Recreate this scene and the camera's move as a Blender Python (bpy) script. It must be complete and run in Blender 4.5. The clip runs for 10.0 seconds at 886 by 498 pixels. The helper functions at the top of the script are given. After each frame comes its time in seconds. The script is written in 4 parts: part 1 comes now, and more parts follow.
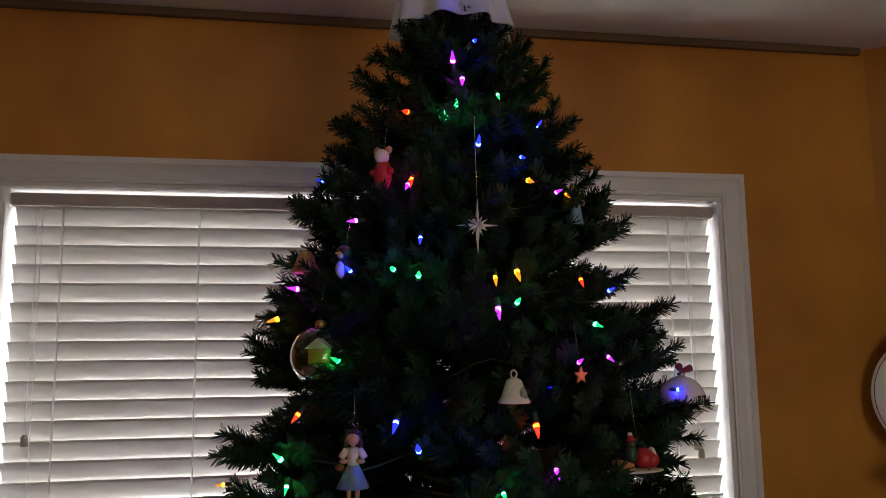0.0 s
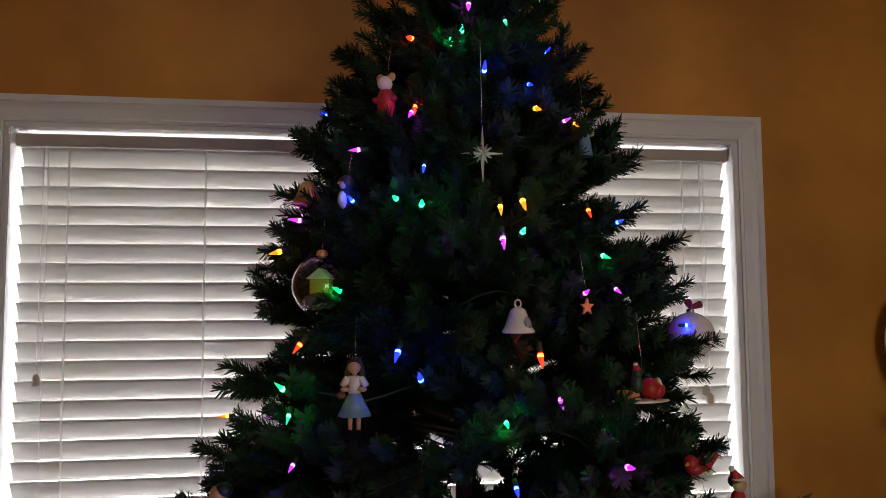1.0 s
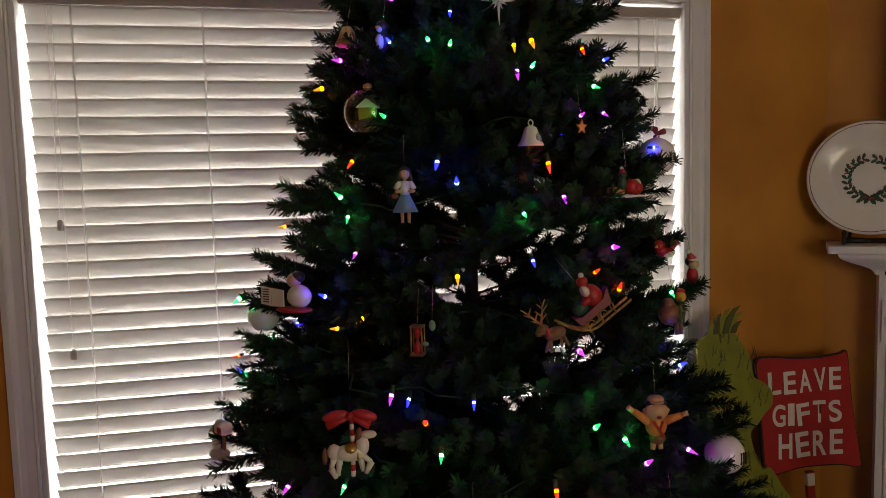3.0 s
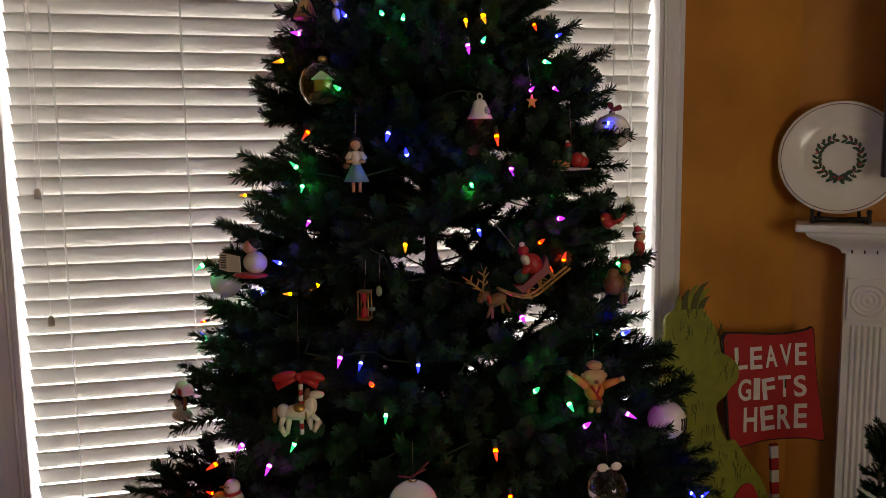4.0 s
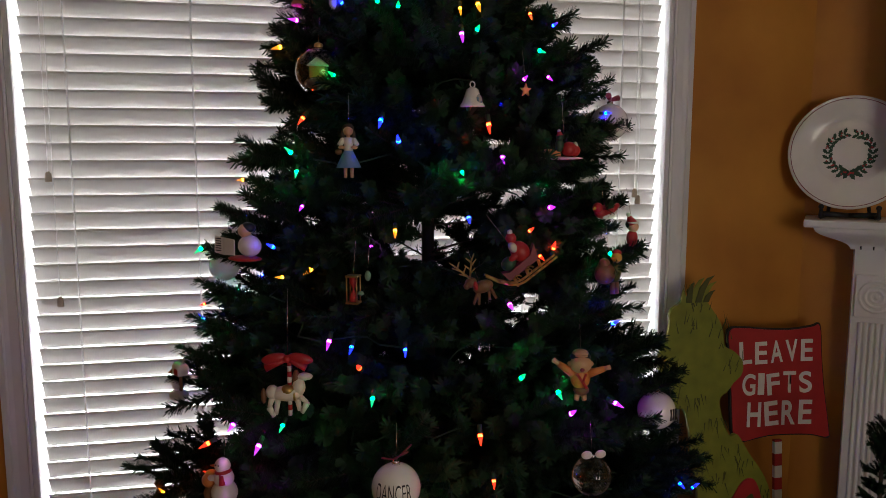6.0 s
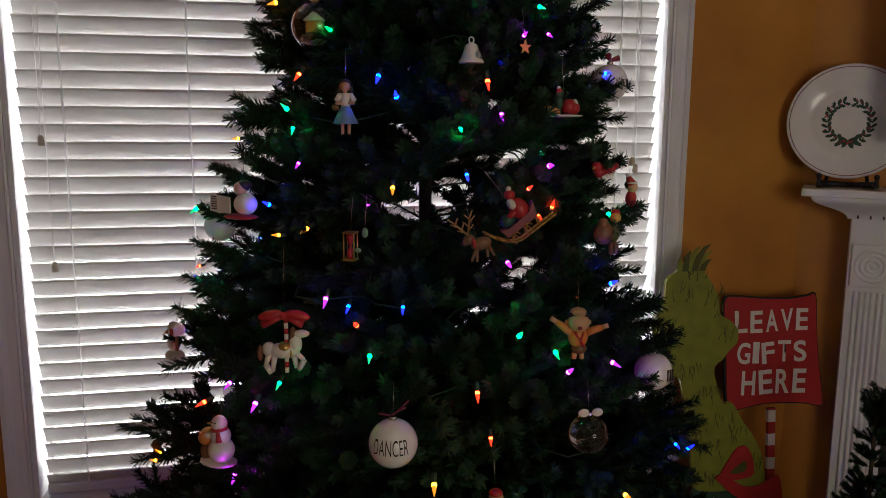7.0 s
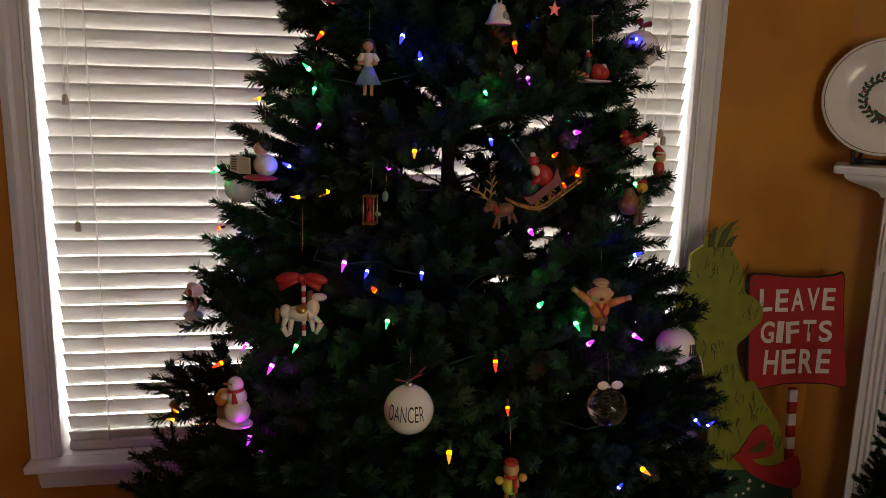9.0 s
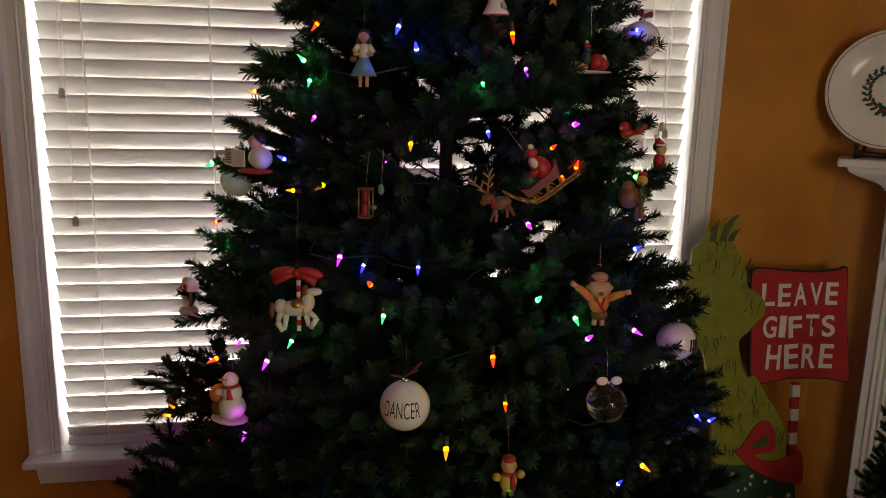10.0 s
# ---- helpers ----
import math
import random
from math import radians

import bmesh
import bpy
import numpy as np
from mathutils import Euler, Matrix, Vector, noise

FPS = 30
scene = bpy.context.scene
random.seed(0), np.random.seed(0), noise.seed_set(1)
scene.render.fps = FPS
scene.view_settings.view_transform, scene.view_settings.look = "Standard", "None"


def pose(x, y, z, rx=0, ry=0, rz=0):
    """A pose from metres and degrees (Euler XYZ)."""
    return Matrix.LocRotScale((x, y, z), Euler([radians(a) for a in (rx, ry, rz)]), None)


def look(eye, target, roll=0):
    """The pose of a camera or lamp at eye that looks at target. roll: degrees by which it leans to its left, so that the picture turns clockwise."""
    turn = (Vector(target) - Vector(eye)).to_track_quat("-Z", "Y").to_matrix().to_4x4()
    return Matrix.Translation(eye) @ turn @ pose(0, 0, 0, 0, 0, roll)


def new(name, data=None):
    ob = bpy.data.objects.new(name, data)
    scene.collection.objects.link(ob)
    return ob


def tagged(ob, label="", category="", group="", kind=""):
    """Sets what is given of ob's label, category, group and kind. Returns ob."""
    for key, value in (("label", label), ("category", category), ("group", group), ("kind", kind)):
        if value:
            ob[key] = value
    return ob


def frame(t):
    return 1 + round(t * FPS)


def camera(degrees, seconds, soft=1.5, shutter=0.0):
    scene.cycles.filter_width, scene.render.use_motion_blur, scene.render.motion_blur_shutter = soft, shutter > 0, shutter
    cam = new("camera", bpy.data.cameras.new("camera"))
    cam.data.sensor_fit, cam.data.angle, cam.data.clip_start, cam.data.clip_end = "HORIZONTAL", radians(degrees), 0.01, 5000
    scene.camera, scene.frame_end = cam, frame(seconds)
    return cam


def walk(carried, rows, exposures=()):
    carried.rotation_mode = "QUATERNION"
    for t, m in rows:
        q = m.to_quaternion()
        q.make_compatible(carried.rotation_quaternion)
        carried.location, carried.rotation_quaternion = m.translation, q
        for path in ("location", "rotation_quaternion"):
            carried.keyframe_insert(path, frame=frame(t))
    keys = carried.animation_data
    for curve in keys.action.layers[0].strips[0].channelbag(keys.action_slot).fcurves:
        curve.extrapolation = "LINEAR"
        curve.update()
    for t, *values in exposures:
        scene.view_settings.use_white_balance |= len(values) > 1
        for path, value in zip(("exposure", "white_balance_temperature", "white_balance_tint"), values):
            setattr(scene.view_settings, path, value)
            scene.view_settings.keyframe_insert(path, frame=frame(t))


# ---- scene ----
cam = camera(59.73, 10.0, soft=0.8)
PATH = [
    (0, (0.695, -1.847, 1.655), (1.023, 0.108, 1.920), -0.67),
    (0.5, (0.705, -1.829, 1.646), (1.008, 0.134, 1.882), -0.51),
    (1, (0.709, -1.826, 1.627), (1.004, 0.147, 1.779), -0.39),
    (1.5, (0.715, -1.834, 1.629), (1.007, 0.143, 1.722), -0.22),
    (2, (0.682, -1.875, 1.620), (1.004, 0.099, 1.655), -0.41),
    (2.5, (0.617, -1.932, 1.585), (1.019, 0.027, 1.525), -1.11),
    (3, (0.559, -2.017, 1.558), (1.001, -0.074, 1.380), -1.49),
    (4.5, (0.633, -2.076, 1.548), (1.069, -0.138, 1.310), -0.26),
    (5, (0.633, -2.091, 1.549), (1.039, -0.147, 1.306), 0.02),
    (5.5, (0.651, -2.087, 1.552), (1.046, -0.142, 1.305), -0.00),
    (7, (0.648, -2.080, 1.517), (1.056, -0.148, 1.199), 0.34),
    (7.5, (0.652, -2.070, 1.521), (1.049, -0.144, 1.159), 0.85),
    (8, (0.655, -2.067, 1.514), (1.033, -0.140, 1.139), 1.30),
    (8.5, (0.653, -2.068, 1.513), (1.016, -0.138, 1.131), 1.46),
    (9, (0.653, -2.064, 1.506), (1.004, -0.134, 1.116), 1.50),
    (9.5, (0.655, -2.053, 1.499), (1.001, -0.123, 1.107), 1.49),
    (10, (0.663, -2.052, 1.502), (1.007, -0.123, 1.099), 1.40),
]
EXPOSURES = [(0, -0.25, 6700, 10), (0.7, 0.0, 6600, 10), (1.5, 0.0, 6500, 10), (2.5, 0.0, 6700, 10), (3.0, 0.0, 7250, 10), (5.0, 0.0, 7200, 10), (5.4, -0.05, 6500, 10), (7.5, -0.05, 6350, 10), (8.3, -0.08, 6800, 10), (9.0, 0.08, 7300, 10), (10, 0.14, 7450, 10)]
walk(cam, [(t, look(e, g, r)) for t, e, g, r in PATH], EXPOSURES)

# ---- world and lights ----
world = bpy.data.worlds.new("world")
scene.world = world
world.use_nodes = True
world.node_tree.nodes["Background"].inputs[0].default_value = (0.75, 0.85, 1.0, 1)
world.node_tree.nodes["Background"].inputs[1].default_value = 0.6


def area_lamp(name, eye, target, sx, sy, watts, colour):
    data = bpy.data.lights.new(name, "AREA")
    data.shape, data.size, data.size_y, data.energy, data.color = "RECTANGLE", sx, sy, watts, colour
    ob = new(name, data)
    ob.matrix_world = look(eye, target)
    return ob


# daylight of the second window, in its opening behind the viewer
area_lamp("window_daylight", (1.7, -3.80, 1.40), (1.5, -0.1, 1.75), 1.0, 1.0, 13, (1.0, 0.85, 0.64))

# ---- materials ----


def mat(name, colour, rough=0.6, metal=0.0, vary=0.15, scale=20.0, bump=0.0, bump_scale=120.0, second=None, coat=0.0,
        transmission=0.0, emission=None, strength=0.0, random_value=0.0):
    m = bpy.data.materials.new(name)
    m.use_nodes = True
    nt = m.node_tree
    b = nt.nodes["Principled BSDF"]
    b.inputs["Roughness"].default_value = rough
    b.inputs["Metallic"].default_value = metal
    b.inputs["Coat Weight"].default_value = coat
    b.inputs["Transmission Weight"].default_value = transmission
    tc = nt.nodes.new("ShaderNodeTexCoord")
    n1 = nt.nodes.new("ShaderNodeTexNoise")
    n1.inputs["Scale"].default_value, n1.inputs["Detail"].default_value = scale, 6
    nt.links.new(tc.outputs["Object"], n1.inputs["Vector"])
    ramp = nt.nodes.new("ShaderNodeValToRGB")
    c = Vector(colour)
    d = Vector(second) if second else c * (1 - vary)
    e = c * (1 + vary * 0.6)
    ramp.color_ramp.elements[0].position, ramp.color_ramp.elements[1].position = 0.3, 0.7
    ramp.color_ramp.elements[0].color = (*d, 1)
    ramp.color_ramp.elements[1].color = (*[min(1, v) for v in e], 1)
    nt.links.new(n1.outputs["Fac"], ramp.inputs["Fac"])
    out = ramp.outputs["Color"]
    if random_value:
        info = nt.nodes.new("ShaderNodeObjectInfo")
        mr = nt.nodes.new("ShaderNodeMapRange")
        mr.inputs["To Min"].default_value, mr.inputs["To Max"].default_value = 1 - random_value, 1 + random_value
        hsv = nt.nodes.new("ShaderNodeHueSaturation")
        nt.links.new(info.outputs["Random"], mr.inputs["Value"])
        nt.links.new(mr.outputs["Result"], hsv.inputs["Value"])
        nt.links.new(out, hsv.inputs["Color"])
        out = hsv.outputs["Color"]
    nt.links.new(out, b.inputs["Base Color"])
    if bump:
        n2 = nt.nodes.new("ShaderNodeTexNoise")
        n2.inputs["Scale"].default_value, n2.inputs["Detail"].default_value = bump_scale, 5
        nt.links.new(tc.outputs["Object"], n2.inputs["Vector"])
        bp = nt.nodes.new("ShaderNodeBump")
        bp.inputs["Strength"].default_value, bp.inputs["Distance"].default_value = bump, 0.004
        nt.links.new(n2.outputs["Fac"], bp.inputs["Height"])
        nt.links.new(bp.outputs["Normal"], b.inputs["Normal"])
    if emission:
        b.inputs["Emission Color"].default_value = (*emission, 1)
        b.inputs["Emission Strength"].default_value = strength
    return m


WALL = mat("ochre_faux_paint", (0.62, 0.275, 0.036), 0.5, scale=2.6, second=(0.41, 0.148, 0.016), bump=0.12, bump_scale=45)
CEILING = mat("ceiling_paint", (0.74, 0.70, 0.62), 0.9, vary=0.05, scale=3, bump=0.3, bump_scale=160)
CARPET = mat("beige_carpet", (0.30, 0.24, 0.17), 0.95, vary=0.25, scale=60, bump=0.6, bump_scale=400)
TRIM = mat("white_trim_paint", (0.78, 0.76, 0.74), 0.38, vary=0.05, scale=9, bump=0.05, bump_scale=60)
SLAT = mat("white_blind_slat", (0.75, 0.725, 0.685), 0.42, vary=0.03, scale=12, bump=0.03, bump_scale=200)
# the recessed valance's shade is put into this darker taupe
VALANCE = mat("valance_with_shade", (0.46, 0.40, 0.36), 0.5, vary=0.06, scale=12)
CORD = mat("white_cord", (0.75, 0.73, 0.70), 0.8)
nt = CORD.node_tree
tl = nt.nodes.new("ShaderNodeBsdfTranslucent")
tl.inputs["Color"].default_value = (0.95, 0.94, 0.92, 1)
mixer = nt.nodes.new("ShaderNodeMixShader")
mixer.inputs[0].default_value = 0.88
nt.links.new(nt.nodes["Principled BSDF"].outputs[0], mixer.inputs[1])
nt.links.new(tl.outputs[0], mixer.inputs[2])
nt.links.new(mixer.outputs[0], nt.nodes["Material Output"].inputs[0])
WOODKNOB = mat("tassel_wood", (0.55, 0.47, 0.36), 0.5)
NEEDLE = mat("fir_needles", (0.019, 0.046, 0.021), 0.6, scale=9, second=(0.007, 0.022, 0.010), random_value=0.35)
NEEDLE.node_tree.nodes["Principled BSDF"].inputs["Specular IOR Level"].default_value = 0.15
BARK = mat("brown_wire_bark", (0.05, 0.035, 0.022), 0.8, vary=0.3, scale=40, bump=0.4)
GLOSSWHITE = mat("white_glazed_ceramic", (0.80, 0.77, 0.70), 0.18, vary=0.06, scale=14, coat=0.5)
MATTWHITE = mat("white_resin", (0.75, 0.70, 0.62), 0.5, vary=0.12, scale=40, bump=0.1)
PEARL = mat("pearl_white_glass", (0.72, 0.72, 0.68), 0.25, vary=0.05, coat=0.6)
BLACK = mat("black_metal", (0.012, 0.012, 0.013), 0.45, vary=0.2)
SCREEN = mat("black_screen", (0.006, 0.006, 0.007), 0.12, vary=0.1)
RED = mat("red_paint", (0.42, 0.020, 0.022), 0.45, vary=0.14, scale=18)
DARKLINE = mat("black_paint_line", (0.012, 0.010, 0.010), 0.6)
GREENBOARD = mat("yellow_green_print", (0.23, 0.25, 0.022), 0.5, vary=0.2, scale=22)
GREENDARK = mat("olive_green_print", (0.075, 0.085, 0.012), 0.55, vary=0.2, scale=30)
PRINTWHITE = mat("white_print", (0.78, 0.75, 0.69), 0.5, vary=0.06, scale=30)
DARKGREEN = mat("dark_green_paint", (0.02, 0.07, 0.035), 0.5, vary=0.25, scale=40)
GOLD = mat("antique_gold", (0.55, 0.36, 0.12), 0.32, 0.9, vary=0.2, scale=50)
SILVER = mat("silver_metal", (0.72, 0.72, 0.72), 0.2, 1.0, vary=0.08)
SKIN = mat("painted_beige_resin", (0.58, 0.33, 0.18), 0.45, vary=0.12, scale=40)
BROWN = mat("brown_resin", (0.19, 0.085, 0.035), 0.5, vary=0.3, scale=60, bump=0.2)
BLUE = mat("light_blue_paint", (0.16, 0.30, 0.46), 0.5, vary=0.18, scale=40)
NAVY = mat("navy_paint", (0.02, 0.06, 0.20), 0.4, vary=0.2, scale=40)
YELLOW = mat("yellow_paint", (0.62, 0.40, 0.06), 0.45, vary=0.15, scale=40)
ORANGE = mat("orange_paint", (0.60, 0.20, 0.05), 0.45, vary=0.15, scale=40)
CLEAR = mat("clear_glass", (0.95, 0.95, 0.95), 0.03, vary=0.0, transmission=1.0)
CRYSTAL = mat("frosted_crystal", (0.88, 0.88, 0.90), 0.12, vary=0.05, transmission=0.25, coat=0.6)
RIBBON = mat("burgundy_ribbon", (0.20, 0.015, 0.03), 0.5, vary=0.3, scale=60)
SHEER = mat("sheer_white_fabric", (0.78, 0.78, 0.82), 0.8, vary=0.1, scale=25, bump=0.5, bump_scale=60)
SHEER.node_tree.nodes["Principled BSDF"].inputs["Alpha"].default_value = 0.75
SOCKET = mat("green_socket", (0.015, 0.05, 0.02), 0.5)
SKYGLOW = mat("bright_overcast", (0.8, 0.8, 0.8), 1.0, emission=(0.95, 0.97, 1.0), strength=10.2)

# ---- building helpers ----


def box(bm, x0, y0, z0, x1, y1, z1, bevel=0.0):
    r = bmesh.ops.create_cube(bm, size=1)["verts"]
    bmesh.ops.scale(bm, vec=(x1 - x0, y1 - y0, z1 - z0), verts=r)
    bmesh.ops.translate(bm, vec=((x0 + x1) / 2, (y0 + y1) / 2, (z0 + z1) / 2), verts=r)
    if bevel:
        es = list({e for v in r for e in v.link_edges})
        bmesh.ops.bevel(bm, geom=es, offset=bevel, segments=2, affect="EDGES", profile=0.6)
    return bm


def ball(bm, centre, radius, sx=1, sy=1, sz=1, u=20, v=12, m=None):
    r = bmesh.ops.create_uvsphere(bm, u_segments=u, v_segments=v, radius=radius)["verts"]
    bmesh.ops.scale(bm, vec=(sx, sy, sz), verts=r)
    if m:
        bmesh.ops.transform(bm, matrix=m, verts=r)
    bmesh.ops.translate(bm, vec=centre, verts=r)
    for q in {f for w in r for f in w.link_faces}:
        q.smooth = True
    return bm


def tube(bm, a, b, r0, r1=None, n=10, caps=True):
    a, b = Vector(a), Vector(b)
    r1 = r0 if r1 is None else r1
    d = b - a
    r = bmesh.ops.create_cone(bm, cap_ends=caps, segments=n, radius1=r0, radius2=max(r1, 0.0002), depth=d.length)["verts"]
    bmesh.ops.transform(bm, matrix=Matrix.Translation((a + b) / 2) @ d.to_track_quat("Z", "Y").to_matrix().to_4x4(), verts=r)
    for q in {f for w in r for f in w.link_faces}:
        q.smooth = len(q.verts) == 4
    return bm


def lathe(bm, profile, n=28, centre=(0, 0, 0)):
    """Turn (radius, height) pairs about the z axis."""
    cx, cy, cz = centre
    rings = []
    for r, z in profile:
        rings.append([bm.verts.new((cx + r * math.cos(2 * math.pi * k / n), cy + r * math.sin(2 * math.pi * k / n), cz + z)) for k in range(n)])
    for a, b in zip(rings, rings[1:]):
        for k in range(n):
            f = bm.faces.new((a[k], a[(k + 1) % n], b[(k + 1) % n], b[k]))
            f.smooth = True
    for ring, flip in ((rings[0], True), (rings[-1], False)):
        bm.faces.new(ring[::-1] if flip else ring)
    return bm


def plate_shape(bm, outline, depth, y=0.0):
    """An upright board: an outline of (x, z) pairs, depth thick, its front at y."""
    front = [bm.verts.new((x, y, z)) for x, z in outline]
    back = [bm.verts.new((x, y + depth, z)) for x, z in outline]
    bm.faces.new(front)
    bm.faces.new(back[::-1])
    n = len(front)
    for k in range(n):
        bm.faces.new((front[(k + 1) % n], front[k], back[k], back[(k + 1) % n]))
    bmesh.ops.recalc_face_normals(bm, faces=bm.faces[:])
    return bm


def part(name, bm, material, parent=None, label=""):
    me = bpy.data.meshes.new(name)
    bm.to_mesh(me)
    bm.free()
    me.materials.append(material)
    ob = new(name, me)
    if parent:
        ob.parent = parent
    return tagged(ob, label)


def thing(name, label, category, m=None, group="", kind=""):
    ob = new(name)
    if m is not None:
        ob.matrix_world = m
    return tagged(ob, label, category, group, kind)


def bm_new():
    return bmesh.new()


def structure(name, bm, material, label, category="wall"):
    return tagged(part(name, bm, material), label, category, kind="structure")


# ---- the room ----
CORNER_X, TURN = 2.205, 38.0
CEIL = 2.48
ca, sa = math.cos(radians(TURN)), math.sin(radians(TURN))
DIAG = Matrix(((ca, sa, 0, CORNER_X), (-sa, ca, 0, 0), (0, 0, 1, 0), (0, 0, 0, 1)))  # x along the chimney wall, -y out of it
DL = 2.0
END = DIAG @ Vector((DL, 0, 0))
WX0, WX1, WZ0, WZ1 = 0.005, 1.735, 0.524, 2.042   # window opening

bm = bm_new()
box(bm, -1.4, 0, 0, WX0, 0.16, CEIL)
box(bm, WX1, 0, 0, CORNER_X + 0.12, 0.16, CEIL)
box(bm, WX0, 0, 0, WX1, 0.16, WZ0)
box(bm, WX0, 0, WZ1, WX1, 0.16, CEIL)
structure("wall_north", bm, WALL, "ochre faux-painted wall around the wide window")
bm = bm_new()
box(bm, 0, 0, 0, DL, 0.16, CEIL)
w = structure("wall_chimney", bm, WALL, "angled ochre chimney wall behind the white mantel")
w.matrix_world = DIAG
bm = bm_new()
box(bm, END.x - 0.02, -4.0, 0, END.x + 0.14, END.y + 0.05, CEIL)
structure("wall_east", bm, WALL, "plain ochre painted side wall")
bm = bm_new()
box(bm, -1.56, -4.0, 0, -1.4, 0.16, CEIL)
structure("wall_west", bm, WALL, "plain ochre painted side wall")
bm = bm_new()
box(bm, -1.56, -4.0, 0, 0.9, -3.84, CEIL)
box(bm, 2.5, -4.0, 0, END.x + 0.14, -3.84, CEIL)
box(bm, 0.9, -4.0, 0, 2.5, -3.84, 0.7)
box(bm, 0.9, -4.0, 2.1, 2.5, -3.84, CEIL)
structure("wall_south", bm, WALL, "plain ochre wall with a second window opening")
bm = bm_new()
box(bm, -1.56, -4.0, -0.1, END.x + 0.2, 0.2, 0.0)
structure("floor", bm, CARPET, "beige carpeted floor of the room", "floor")
bm = bm_new()
box(bm, -1.56, -4.0, CEIL, END.x + 0.2, 0.2, CEIL + 0.1)
structure("ceiling", bm, CEILING, "off-white textured flat ceiling", "ceiling")
# shade along the ceiling edge, built as a thin dark brown strip
EDGE_SHADE = mat("dark_brown_edge_shade", (0.16, 0.095, 0.045), 0.7, vary=0.45, scale=2.2)
bm = bm_new()
box(bm, -1.399, -0.020, CEIL - 0.022, CORNER_X - 0.022, -0.001, CEIL - 0.001, 0.006)
structure("trim", bm, EDGE_SHADE, "narrow dark brown strip standing in for shade where wall meets ceiling", "trim")
bm = bm_new()
box(bm, -9, 6.0, -6, 11, 6.05, 9)
structure("backdrop", bm, SKYGLOW, "bright overcast daylight outside the window", "backdrop")
bm = bm_new()
box(bm, -1.4, -0.014, 0.0, 1.7, -0.001, 0.11, 0.003)
structure("baseboard", bm, TRIM, "white painted baseboard under the window", "baseboard")


# ---- window ----
window = thing("window_1", "wide white-cased window with a deep painted sill", "window", kind="structure")
PROFILE = ((0.0, 0.0), (0.0, 0.011), (0.006, 0.013), (0.010, 0.010), (0.030, 0.013), (0.041, 0.017), (0.045, 0.021), (0.0585, 0.021), (0.0585, 0.0))


def casing_run(a, b, out, cut_a, cut_b):
    """A moulded casing between two inner corners; out: the outward way in the wall's plane; the cuts are mitres."""
    bm = bm_new()
    a, b, out = Vector(a), Vector(b), Vector(out)
    along = (b - a).normalized()
    ends = []
    for p, s in ((a, -cut_a), (b, cut_b)):
        ends.append([bm.verts.new(p + out * u + along * (s * u) + Vector((0, -d, 0))) for u, d in PROFILE])
    n = len(PROFILE)
    for k in range(n - 1):
        bm.faces.new((ends[0][k], ends[0][k + 1], ends[1][k + 1], ends[1][k]))
    bm.faces.new(ends[0][::-1])
    bm.faces.new(ends[1])
    bmesh.ops.recalc_face_normals(bm, faces=bm.faces[:])
    return bm


L0, L1, ZT = -0.006, 1.746, 2.05
part("casing", casing_run((L0, 0, ZT), (L1, 0, ZT), (0, 0, 1), 1, 1), TRIM, window)
part("casing", casing_run((L0, 0, 0.535), (L0, 0, ZT), (-1, 0, 0), 0, 1), TRIM, window)
part("casing", casing_run((L1, 0, 0.535), (L1, 0, ZT), (1, 0, 0), 0, 1), TRIM, window)
for x0, z0, x1, z1 in ((L0 + 0.0005, ZT - 0.012, L1 - 0.0005, ZT - 0.0005), (L0 + 0.0005, 0.536, L0 + 0.0115, ZT - 0.0125), (L1 - 0.0115, 0.536, L1 - 0.0005, ZT - 0.0125)):
    part("window_stop", box(bm_new(), x0, -0.008, z0, x1, 0.03, z1, 0.002), TRIM, window)
bm = bm_new()
box(bm, L0 - 0.066, -0.062, 0.513, L1 + 0.066, 0.0, 0.533, 0.005)
box(bm, WX0 + 0.001, -0.001, 0.514, WX1 - 0.001, 0.15, 0.5325)
part("window_sill", bm, TRIM, window)
bm = bm_new()
outl = [(L0 - 0.050, 0.512), (L1 + 0.050, 0.512), (L1 + 0.040, 0.452), (L0 - 0.040, 0.452)]
plate_shape(bm, outl, 0.016, -0.018)
part("apron", bm, TRIM, window)
for x0, z0, x1, z1 in ((WX0, 0.534, WX0 + 0.012, 2.04), (WX1 - 0.012, 0.534, WX1, 2.04), (0.85, 0.534, 0.9, 2.04), (WX0 + 0.0125, 0.534, 0.8495, 0.58), (0.9005, 0.534, WX1 - 0.0125, 0.58),
                       (WX0 + 0.0125, 1.99, 0.8495, 2.04), (0.9005, 1.99, WX1 - 0.0125, 2.04)):
    part("sash", box(bm_new(), x0, 0.115, z0, x1, 0.145, z1, 0.004), TRIM, window)
for x0, x1 in ((WX0 + 0.013, 0.849), (0.901, WX1 - 0.013)):
    ob = part("pane", box(bm_new(), x0, 0.128, 0.581, x1, 0.132, 1.989), CLEAR, window)
    ob.visible_shadow = False

for x0, z0, x1, z1 in ((WX0 + 0.0002, 0.534, WX0 + 0.003, 2.038), (WX1 - 0.003, 0.534, WX1 - 0.0002, 2.038), (WX0 + 0.0032, 2.0385, WX1 - 0.0032, 2.0415)):
    part("jamb_liner", box(bm_new(), x0, -0.006, z0, x1, 0.1145, z1), TRIM, window)

